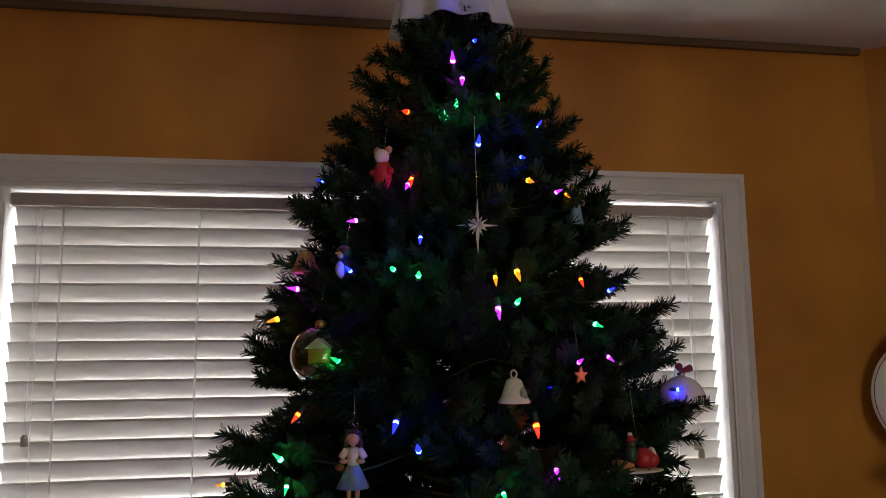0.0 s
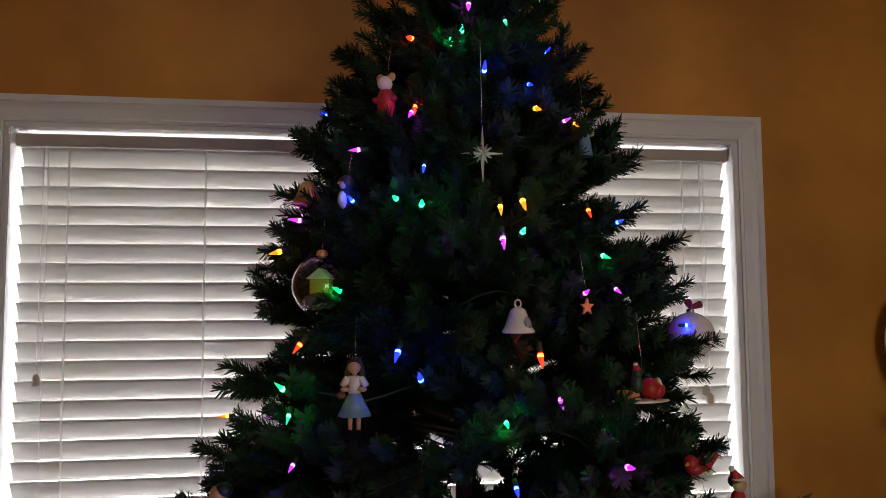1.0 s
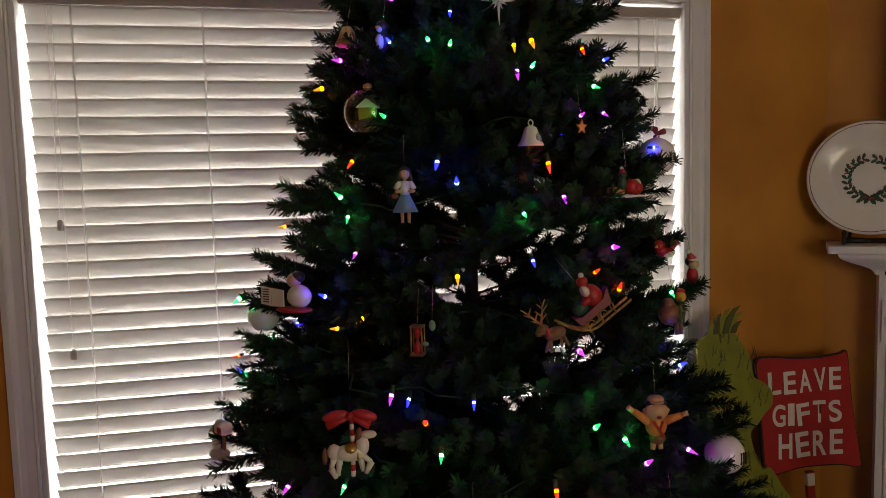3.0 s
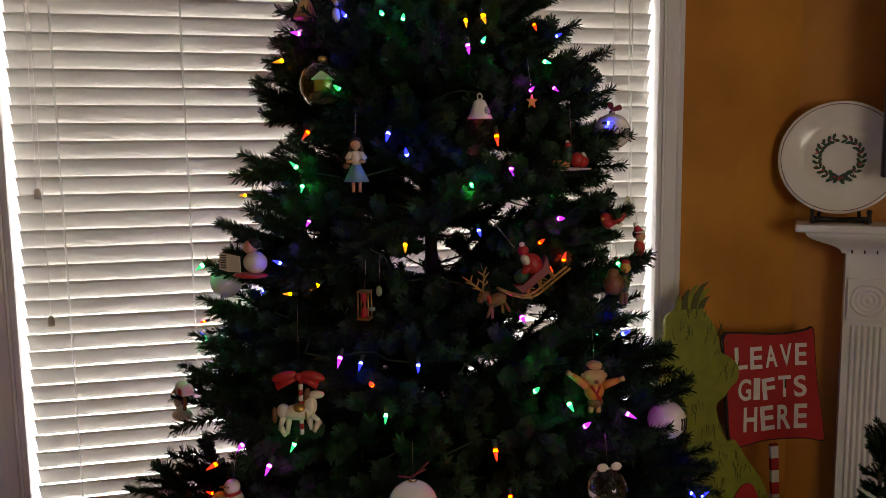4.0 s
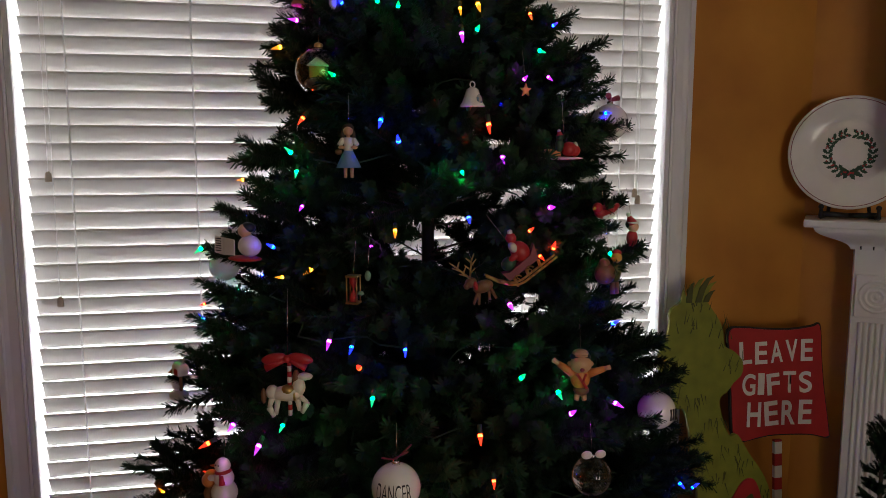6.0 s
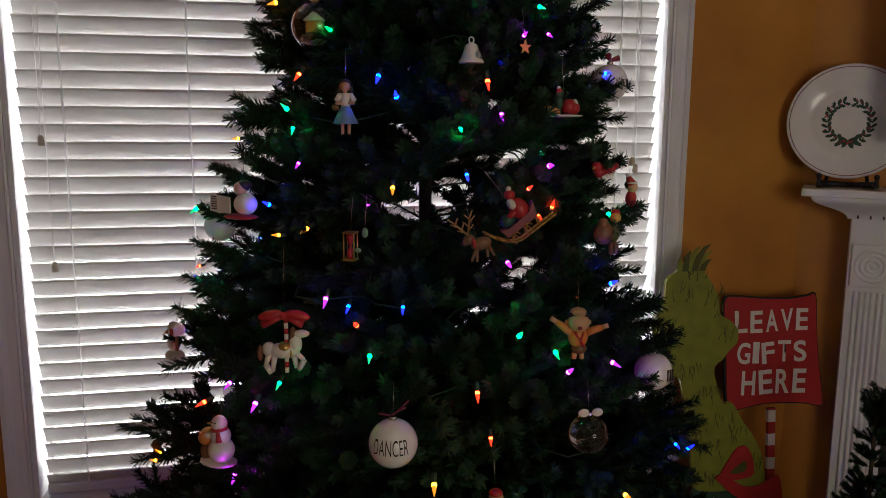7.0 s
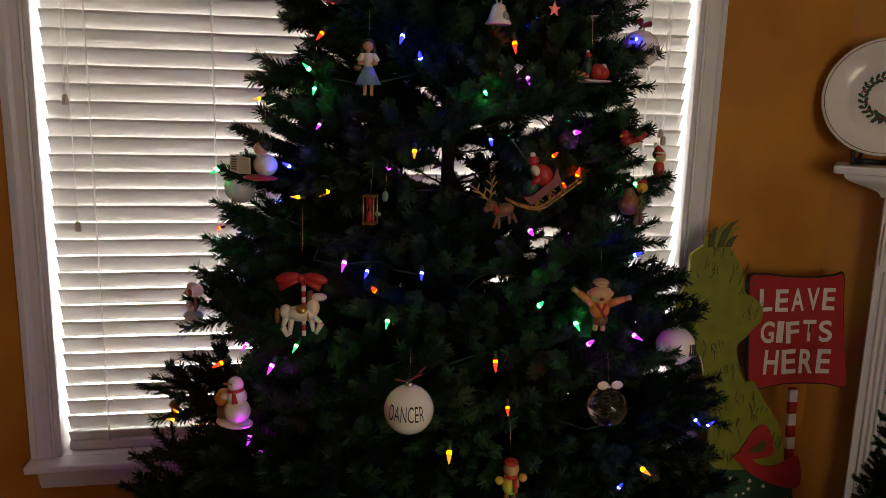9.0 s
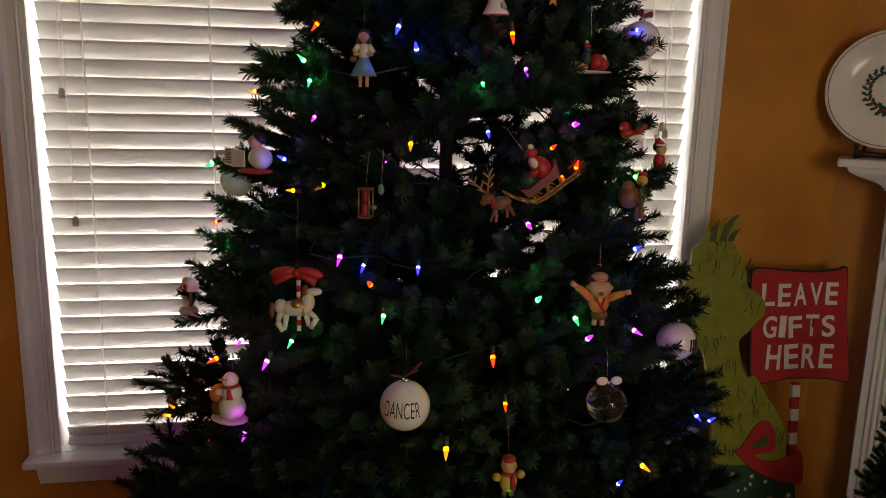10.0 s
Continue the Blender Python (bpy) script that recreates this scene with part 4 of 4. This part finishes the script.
# figures
one_mesh("doll", [(T(((0, 0, -0.004), (0, 0, -0.030), 0.007, 0.020)), BLUE), (T(((0, 0, -0.004), (0, 0, 0.016), 0.0072, 0.0074), ((-0.007, 0, 0.014), (-0.014, -0.002, 0.004), 0.0046, 0.0040), ((0.007, 0, 0.014), (0.014, -0.002, 0.004), 0.0046, 0.0040)), MATTWHITE),
                  (B((0, -0.002, 0.026, 0.0078), (-0.010, -0.007, 0.001, 0.003, 1.8, 1, 1), (0.010, -0.007, 0.001, 0.003, 1.8, 1, 1), (0, -0.001, 0.0185, 0.003, 1, 1, 1.4)), SKIN), (B((0, 0.002, 0.0295, 0.0092, 1, 1, 0.85), (-0.0085, 0.000, 0.018, 0.0042, 0.8, 0.8, 2.2), (0.0085, 0.000, 0.018, 0.0042, 0.8, 0.8, 2.2)), BARK),
                  (T(((-0.005, 0, -0.030), (-0.005, 0, -0.046), 0.003, 0.0025), ((0.005, 0, -0.030), (0.005, 0, -0.046), 0.003, 0.0025)), SKIN), (B((-0.015, -0.005, -0.006, 0.0055, 1, 1, 0.8)), BROWN), (hanger((0, 0.004, 0.036)), SILVER)],
         place(-30, 1.544, 0.323, 20), "small doll ornament in a light blue dress", "ornament")
one_mesh("doll", [(B((0, 0, -0.001, 0.0155, 1.0, 0.8, 1.15)), ORANGE), (B((0.002, 0, -0.020, 0.0115, 1.05, 0.8, 0.8)), BROWN), (B((0, -0.003, 0.021, 0.0150, 1.12, 0.9, 0.95), (-0.016, 0, 0.021, 0.004), (0.016, 0, 0.021, 0.004)), SKIN),
                  (T(((-0.009, 0, 0.004), (-0.034, -0.003, 0.022), 0.0075, 0.0045), ((0.009, 0, 0.004), (0.036, -0.003, 0.014), 0.0075, 0.0045)), ORANGE),
                  (T(((-0.034, -0.003, 0.022), (-0.042, -0.004, 0.028), 0.0034, 0.0040), ((0.036, -0.003, 0.014), (0.045, -0.004, 0.017), 0.0034, 0.0040)), SKIN),
                  (B((0, 0.003, 0.031, 0.0145, 1.12, 0.95, 0.5)), BLACK), (B((0, 0.003, 0.0365, 0.0118, 1.05, 0.95, 0.55), (0, -0.006, 0.0345, 0.0085, 1.2, 0.8, 0.25)), SKIN), (T(((-0.007, -0.011, 0.008), (0.008, -0.012, -0.014), 0.0022, 0.0022), ((0.007, -0.011, 0.008), (0.002, -0.013, -0.004), 0.0018, 0.0018)), RED),
                  (B((0, -0.0160, 0.0155, 0.0036, 1.0, 0.4, 0.8)), RIBBON), (T(((-0.004, 0, -0.027), (-0.005, 0, -0.036), 0.0042, 0.0038), ((0.006, 0, -0.027), (0.007, 0, -0.036), 0.0042, 0.0038)), SKIN),
                  (hanger((0, 0.004, 0.041)), SILVER)],
         place(18.6, 1.240, 0.419, -30), "round-faced doll ornament in orange with arms spread", "ornament")
one_mesh("snowman_ornament", [(B((0.006, 0, -0.014, 0.021), (0.006, 0, 0.010, 0.016), (0.004, 0, 0.030, 0.0125), (0.0, 0.0, -0.034, 0.030, 1.1, 0.75, 0.2), (-0.010, -0.008, 0.010, 0.006, 1.5, 1, 0.8)), MATTWHITE),
                              (T(((0.005, 0, 0.018), (0.004, 0, 0.023), 0.0135, 0.0125), ((0.010, -0.010, 0.018), (0.014, -0.014, 0.004), 0.004, 0.005)), RED),
                              (B((-0.021, -0.002, -0.020, 0.012, 0.9, 0.8, 1.2)), BROWN), (B((-0.021, -0.003, 0.003, 0.012)), ORANGE), (B((-0.021, 0.002, 0.010, 0.011, 1, 1, 0.7)), YELLOW), (T(((-0.004, -0.004, 0.030), (-0.015, -0.006, 0.029), 0.003, 0.001)), ORANGE),
                              (B((0.0, -0.0115, 0.034, 0.0014), (0.006, -0.0118, 0.034, 0.0014)), BLACK), (hanger((0.004, 0.004, 0.042)), SILVER)],
         place(-51.1, 1.081, 0.443, 15), "white snowman ornament with red scarf hugging a small figure", "ornament", names="body scarf companion companion_face companion_hat nose eye hook")
one_mesh("snowman_ornament", [(B((0, 0, -0.010, 0.014, 0.9, 0.8, 1.1)), YELLOW), (B((0, -0.001, 0.014, 0.011)), SKIN), (B((0, 0, 0.023, 0.0095, 1.05, 1.05, 0.6)), RED), (T(((0, -0.001, 0.002), (0, -0.001, 0.006), 0.010, 0.009), ((0.003, -0.010, 0.002), (0.004, -0.013, -0.016), 0.003, 0.004)), RED),
                              (B((-0.017, -0.002, -0.002, 0.006), (0.017, -0.002, 0.000, 0.006)), YELLOW), (T(((-0.005, 0, -0.022), (-0.005, 0, -0.032), 0.004, 0.0035), ((0.005, 0, -0.022), (0.005, 0, -0.032), 0.004, 0.0035)), BROWN), (hanger((0, 0.003, 0.028)), SILVER)],
         place(0.4, 1.043, 0.468), "tiny yellow snowman ornament with red hat and scarf", "ornament", names="body head hat scarf mitten leg hook")
one_mesh("penguin_ornament", [(B((0, 0, 0.002, 0.014, 0.9, 0.85, 1.25), (0, 0, 0.024, 0.0115)), NAVY), (B((0.002, -0.004, 0.0, 0.012, 0.85, 0.8, 1.2), (0.0, 0, -0.024, 0.022, 1.05, 0.8, 0.5)), MATTWHITE), (T(((0.0, -0.010, 0.024), (0.002, -0.018, 0.022), 0.004, 0.0015)), ORANGE),
                              (hanger((0, 0.004, 0.034)), SILVER)],
         place(-83, 1.162, 0.430, 20), "blue penguin ornament standing on white snow", "ornament", names="body snow_base beak hook")
g = ornament("mailbox_ornament", "small white mailbox ornament with a red flag panel", place(-78, 1.192, 0.430, 20))
bm = bm_new()
box(bm, -0.002, -0.012, -0.004, 0.026, 0.008, 0.008, 0.002)
tube(bm, (-0.002, -0.002, 0.008), (0.026, -0.002, 0.008), 0.0098, n=16)
part("box", bm, MATTWHITE, g)
part("flag", box(bm_new(), 0.010, -0.0135, -0.002, 0.022, -0.0122, 0.009, 0.0004), RED, g, "red panel")
part("post", tube(bm_new(), (0.012, -0.002, -0.034), (0.012, -0.002, -0.003), 0.003, n=8), BROWN, g)
part("hook", hanger((0.012, 0, 0.017)), SILVER, g)
one_mesh("penguin_ornament", [(B((0, 0, 0, 0.013, 0.95, 0.85, 1.3), (0, 0, 0.022, 0.0105)), BLACK), (B((0, -0.004, -0.001, 0.011, 0.85, 0.8, 1.2), (0.0, -0.004, 0.020, 0.007)), MATTWHITE), (T(((0.0, -0.009, 0.021), (0.0, -0.017, 0.020), 0.003, 0.001)), YELLOW), (hanger((0, 0.003, 0.031)), SILVER)],
         place(-44.6, 1.756), "small black and white penguin ornament", "ornament", names="body belly beak hook")
one_mesh("reading_figure_ornament", [(B((0.008, 0.002, 0.0, 0.019, 1.1, 0.9, 0.95)), MATTWHITE), (B((0.0, 0, 0.025, 0.0115)), SKIN), (B((0.004, 0.004, 0.030, 0.0115, 1.1, 1, 0.8)), BLACK), (B((0.0, -0.002, -0.021, 0.030, 1.1, 0.7, 0.16)), RED), (hanger((0, 0.004, 0.038), 0.06), SILVER)],
         place(-57.5, 1.403, 0.363, 15), "seated round figure ornament with dark hair and white apron", "ornament", names="body head hair base hook")
g = ornament("newspaper_ornament", "tiny open newspaper ornament with illegible print", place(-61.5, 1.404, 0.372, 15))
bm = bm_new()
plate_shape(bm, [(-0.026, -0.014), (-0.004, -0.017), (-0.002, 0.012), (-0.024, 0.014)], 0.0015, -0.014)
plate_shape(bm, [(-0.003, -0.017), (0.024, -0.016), (0.024, 0.010), (-0.001, 0.012)], 0.0015, -0.014)
part("sheet", bm, PRINTWHITE, g)
bm = bm_new()
for k in range(6):
    box(bm, -0.021, -0.0152, -0.011 + k * 0.004, -0.008, -0.0143, -0.0095 + k * 0.004)
part("print", bm, DARKLINE, g, "illegible dark print bars")
one_mesh("angel_ornament", [(T(((0, 0, -0.040), (0, 0, 0.010), 0.016, 0.007)), BLUE), (B((0, 0, 0.004, 0.009, 1, 0.8, 1), (0.010, -0.007, 0.002, 0.006), (-0.010, -0.007, 0.002, 0.006)), SKIN), (B((0, -0.001, 0.022, 0.010)), SKIN), (B((0, 0.003, 0.025, 0.0108)), YELLOW), (hanger((0, 0.003, 0.034), 0.09), SILVER)],
         place(41, 1.845, 0.203, -25) @ Matrix.Scale(0.78, 4), "small golden-haired angel ornament in a pale blue gown", "ornament")
one_mesh("mouse_ornament", [(B((0, 0, -0.004, 0.015, 0.85, 0.8, 1.5)), RED), (B((0, -0.003, 0.022, 0.0105)), MATTWHITE), (B((-0.009, 0, 0.031, 0.006, 1, 0.4, 1), (0.009, 0, 0.031, 0.006, 1, 0.4, 1)), SKIN), (B((-0.014, -0.004, 0.0, 0.005), (0.014, -0.004, 0.0, 0.005)), RED), (hanger((0, 0.003, 0.032)), SILVER)],
         place(-34.3, 1.875, 0.215), "small red-coated mouse figure ornament", "ornament", names="coat head ear mitten hook")
one_mesh("toy_sack_ornament", [(B((-0.010, 0, -0.004, 0.017, 1.1, 0.9, 1.1), (-0.012, 0, 0.012, 0.010)), BROWN), (B((0.010, -0.002, -0.002, 0.012, 0.8, 0.8, 1.5)), GREENDARK), (B((0.010, -0.004, 0.022, 0.009)), YELLOW), (B((0.012, -0.002, 0.030, 0.007, 1.1, 1, 0.8)), RED),
                               (T(((0.006, 0, -0.020), (0.006, 0, -0.040), 0.004, 0.004), ((0.014, 0, -0.020), (0.015, 0, -0.040), 0.004, 0.004)), BROWN), (hanger((0, 0.004, 0.030)), SILVER)],
         place(37, 1.365, 0.364, -25), "green and red toy figure ornament with a brown sack", "ornament", names="sack coat face hat leg hook")
one_mesh("bear_ornament", [(B((0, 0, 0, 0.014, 1, 0.85, 1.15), (0, -0.002, 0.020, 0.011), (-0.009, 0, 0.029, 0.004), (0.009, 0, 0.029, 0.004), (-0.013, -0.005, 0.0, 0.005), (0.013, -0.005, 0.0, 0.005)), BROWN), (B((0, -0.011, 0.018, 0.005)), SKIN), (hanger((0, 0.003, 0.03)), SILVER)],
         place(-104, 0.900, 0.505), "small brown bear ornament on a low branch", "ornament", names="body muzzle hook")
g = ball_ornament("ball_ornament", "clear glass ball ornament with a small white bow", place(19.4, 1.108, 0.440, -20), 0.030, CLEAR)
for side in (-1, 1):
    part("bow_loop", B((side * 0.011, -0.006, 0.036, 0.008, 1.1, 0.45, 0.8)), MATTWHITE, g, "small white bow")

one_mesh("elf_ornament", [(B((0, 0, -0.006, 0.011, 0.95, 0.85, 1.4)), RED), (B((0, -0.002, 0.014, 0.0095)), SKIN), (B((0, 0.003, 0.018, 0.0100, 1, 1, 0.9)), BLACK), (T(((-0.001, 0, 0.020), (-0.008, 0.002, 0.034), 0.0095, 0.003)), RED),
                          (B((0, -0.001, 0.0215, 0.0102, 1, 1, 0.28), (-0.009, 0.002, 0.035, 0.004)), MATTWHITE), (hanger((0, 0.003, 0.030)), SILVER)],
         place(47, 1.413, 0.37, -20), "small red elf ornament with dark hair and white-trimmed cap", "ornament", names="coat face hair cap trim hook")
one_mesh("bird_ornament", [(B((0, 0, 0, 0.015, 1.5, 0.8, 0.8), (-0.020, -0.002, 0.008, 0.009)), RED), (B((0.004, -0.005, -0.006, 0.011, 1.5, 0.7, 0.6)), MATTWHITE), (T(((0.018, 0, 0.002), (0.040, 0.002, 0.010), 0.007, 0.004)), RED), (T(((-0.027, -0.003, 0.008), (-0.034, -0.004, 0.006), 0.003, 0.0008)), YELLOW), (hanger((0, 0, 0.011)), SILVER)],
         place(39, 1.450, 0.345, -10), "red and white bird ornament perched on a branch", "ornament", names="body breast tail beak hook")
one_mesh("bell_ornament", [(lathe(bm_new(), [(0.020, -0.018), (0.0205, -0.015), (0.015, -0.006), (0.011, 0.006), (0.007, 0.012), (0.001, 0.014)], 24), GOLD), (B((0, 0, -0.019, 0.004)), GOLD), (hanger((0, 0, 0.013)), SILVER)],
         place(-57, 1.770, 0.255), "small gold metal bell ornament", "ornament", names="bell clapper hook")

# santa scene on a small oval plate
g = ornament("tray_scene_ornament", "little red figure and toys on an oval tray ornament", place(22, 1.532, 0.345, -15))
bm = bm_new()
ball(bm, (0, 0, -0.002), 0.037, 1, 0.55, 0.07, u=28)
part("tray", bm, MATTWHITE, g, "white oval tray")
part("figure", B((0.013, 0, 0.012, 0.012, 1.05, 0.9, 1.0), (0.022, 0, 0.010, 0.010)), RED, g)
part("trim", B((0.024, 0.001, 0.014, 0.0085, 0.5, 1, 1.2), (-0.006, -0.002, 0.040, 0.003)), MATTWHITE, g)
part("helper", B((-0.005, -0.002, 0.018, 0.008, 0.9, 0.8, 1.4), (-0.005, -0.003, 0.030, 0.006)), DARKGREEN, g, "dark green helper figure")
part("cap", T(((-0.005, -0.003, 0.033), (-0.006, -0.002, 0.041), 0.006, 0.002)), RED, g)
bm = bm_new()
for k, (x, s) in enumerate(((-0.026, 0.006), (-0.018, 0.005), (-0.011, 0.004))):
    box(bm, x - s, -0.012, 0.0005, x + s, -0.003, 0.0005 + 1.9 * s, 0.001)
part("toy_train", bm, ORANGE, g, "orange toy blocks")
part("hook", hanger((0.004, 0, 0.030), 0.07), SILVER, g)

# sleigh
SL = place(7, 1.393, 0.400, -15, -38)
g = ornament("sleigh_ornament", "gilt sleigh ornament carrying a red figure, tilted upward", SL)
bm = bm_new()
for s in (-0.010, 0.010):
    pts = [(0.050 - 0.1 * u / 10, s, -0.020 + (0.0 if u < 7 else 0.0026 * (u - 6) ** 2)) for u in range(11)]
    for a, b in zip(pts, pts[1:]):
        tube(bm, a, b, 0.0018, n=7)
    for x in (-0.022, 0.0, 0.022):
        tube(bm, (x, s, -0.020), (x + 0.004, s, -0.006), 0.0013, n=6)
    for cx in (-0.016, 0.006):
        for k in range(14):
            a, b = k * 0.5, (k + 1) * 0.5
            tube(bm, (cx + (0.007 - 0.0004 * k) * math.cos(a), s, -0.011 + (0.007 - 0.0004 * k) * math.sin(a)), (cx + (0.0066 - 0.0004 * k) * math.cos(b), s, -0.011 + (0.0066 - 0.0004 * k) * math.sin(b)), 0.0009, n=5)
part("runner", bm, GOLD, g, "gilt scrolled runners")
part("basket", plate_shape(bm_new(), [(-0.026, -0.006), (0.026, -0.006), (0.034, 0.016), (0.020, 0.006), (-0.018, 0.004), (-0.029, 0.010)], 0.018, -0.009), RIBBON, g, "dark red sleigh body")
part("figure", B((0.012, 0, 0.018, 0.014, 1, 0.85, 1.2), (0.013, 0, 0.042, 0.008), (0.000, -0.006, 0.018, 0.006, 1.6, 0.8, 0.8)), RED, g)
part("beard", B((0.007, -0.005, 0.030, 0.008, 0.8, 1, 1.1), (0.017, -0.001, 0.050, 0.004)), MATTWHITE, g)
part("sack", B((-0.012, 0, 0.014, 0.011, 1.1, 0.8, 0.9)), DARKGREEN, g, "dark green sack")
part("hook", hanger((0.006, 0, 0.042)), SILVER, g)
RD = place(-1.5, 1.366, 0.400, -5, -18) @ Matrix.Scale(0.95, 4)
items = [(B((0.010, 0, 0, 0.011, 1.5, 0.8, 0.9), (-0.006, -0.002, 0.012, 0.008, 1.2, 0.8, 1), (-0.014, -0.004, 0.009, 0.005)), BROWN)]
bm = bm_new()
for s in (-1, 1):
    root, crown = Vector((-0.005, s * 0.004, 0.018)), Vector((-0.008 + s * 0.014, s * 0.006, 0.044))
    tube(bm, root, crown, 0.0018, 0.0012, 6)
    for u, dx, dz in ((0.25, s * 0.010, 0.006), (0.45, -s * 0.007, 0.010), (0.65, s * 0.011, 0.008), (0.85, -s * 0.006, 0.009), (0.95, s * 0.007, 0.009)):
        p = root.lerp(crown, u)
        tube(bm, p, p + Vector((dx, 0, dz)), 0.0015, 0.0008, 6)
items.append((bm, GOLD))
items.append((T(((0.0, 0, -0.006), (-0.012, 0, -0.022), 0.003, 0.002), ((0.002, 0.004, -0.006), (-0.004, 0.004, -0.026), 0.003, 0.002), ((0.020, 0, -0.006), (0.024, 0, -0.024), 0.003, 0.002), ((0.018, 0.004, -0.006), (0.014, 0.004, -0.024), 0.003, 0.002)), BROWN))
items.append((B((-0.001, -0.002, 0.006, 0.008, 0.5, 1.1, 1.1)), RED))
items.append((hanger((0.006, 0.002, 0.010)), SILVER))
one_mesh("reindeer_ornament", items, RD, "small brown reindeer ornament with gilt antlers", "ornament", names="body antler leg harness hook")

# hourglass
g = ornament("hourglass_ornament", "small gilt hourglass ornament with red filling", place(-25.1, 1.361, 0.385))
for z0 in (-0.021, 0.019):
    part("end_cap", box(bm_new(), -0.0095, -0.0095, z0, 0.0095, 0.0095, z0 + 0.003, 0.0008), GOLD, g)
for sx in (-1, 1):
    for sy in (-1, 1):
        part("column", tube(bm_new(), (sx * 0.0078, sy * 0.0078, -0.018), (sx * 0.0078, sy * 0.0078, 0.019), 0.0011, n=7), GOLD, g)
part("glass", lathe(bm_new(), [(0.0062, -0.0178), (0.0060, -0.010), (0.0012, 0.0005), (0.0060, 0.011), (0.0062, 0.0188)], 18), RED, g, "red filled glass")
part("hook", hanger((0, 0, 0.021)), SILVER, g)
g = ornament("charm_ornament", "tiny pale green leaf charm", place(-22.6, 1.378, 0.375))
part("leaf", B((0, 0, 0, 0.006, 0.8, 0.5, 1.3), (-0.010, -0.004, -0.026, 0.005, 1, 0.5, 0.7)), mat("pale_green_enamel", (0.18, 0.30, 0.20), 0.3), g)
part("hook", hanger((0, 0, 0.006)), SILVER, g)

# crystal star
g = ornament("star_ornament", "clear crystal star ornament on a long silver thread", place(-4.2, 1.800, 0.244))
bm = bm_new()
for k in range(12):
    a = k * math.pi / 6
    ln = (0.038 if k == 9 else 0.034 if k == 3 else 0.027) if k % 3 == 0 else 0.014
    tube(bm, (0, 0, 0), (ln * math.cos(a), 0.003 * (-1) ** k, ln * math.sin(a)), 0.0035, 0.0004, 5)
for k in range(6):
    a = k * math.pi / 3 + 0.5
    tube(bm, (0, 0, 0), (0.010 * math.cos(a), -0.012, 0.010 * math.sin(a)), 0.003, 0.0004, 5)
part("crystal", bm, CRYSTAL, g)
part("thread", hanger((0, 0, 0.032), 0.12, 0.0005), SILVER, g)
g = ornament("star_ornament", "tiny gold star ornament on a thread", place(20.9, 1.627, 0.272))
bm = bm_new()
plate_shape(bm, [((0.0115 if k % 2 == 0 else 0.0048) * math.sin(k * math.pi / 5), (0.0115 if k % 2 == 0 else 0.0048) * math.cos(k * math.pi / 5)) for k in range(10)], 0.003, -0.0015)
part("star", bm, YELLOW, g)
part("thread", hanger((0, 0, 0.011), 0.06), SILVER, g)

# ---- small tree on the hearth ----
small = thing("small_tree", "small dark artificial fir tree standing on the floor", "small tree", pose(2.040, -0.56, 0) @ Matrix.Scale(0.955, 4))
part("trunk", tube(bm_new(), (0, 0, 0.0), (0, 0, 0.88), 0.012, 0.004, 10), BARK, small)
part("pot", lathe(bm_new(), [(0.06, 0.0), (0.085, 0.14), (0.09, 0.15), (0.07, 0.15)], 24), BROWN, small, "round brown pot")
SH = []
for v in range(2):
    co, nn = branch_mesh(0.10, 400 + v)
    fl = np.zeros(len(co) // 4, dtype=bool)
    fl[nn:] = True
    SH.append(quads_to_mesh("branch", co, fl))
rng = random.Random(6)
z = 0.22
while z < 0.81:
    rr = 0.02 + (0.81 - z) * 0.27
    for k in range(max(4, int(rr * 60))):
        ob = new("branch", SH[k % 2])
        ob.parent = small
        ob.matrix_basis = pose(0, 0, z + rng.uniform(-0.02, 0.02), 0, 0, rng.uniform(0, 360)) @ pose(0, 0, 0, 0, -rng.uniform(12, 45), 0) @ Matrix.Scale(max(0.45, rr / 0.10), 4)
    z += 0.042
for k in range(4):
    ob = new("branch", SH[k % 2])
    ob.parent = small
    ob.matrix_basis = pose(0, 0, 0.80 + 0.02 * k, 0, 0, k * 95) @ pose(0, 0, 0, 0, -78, 0) @ Matrix.Scale(0.8, 4)
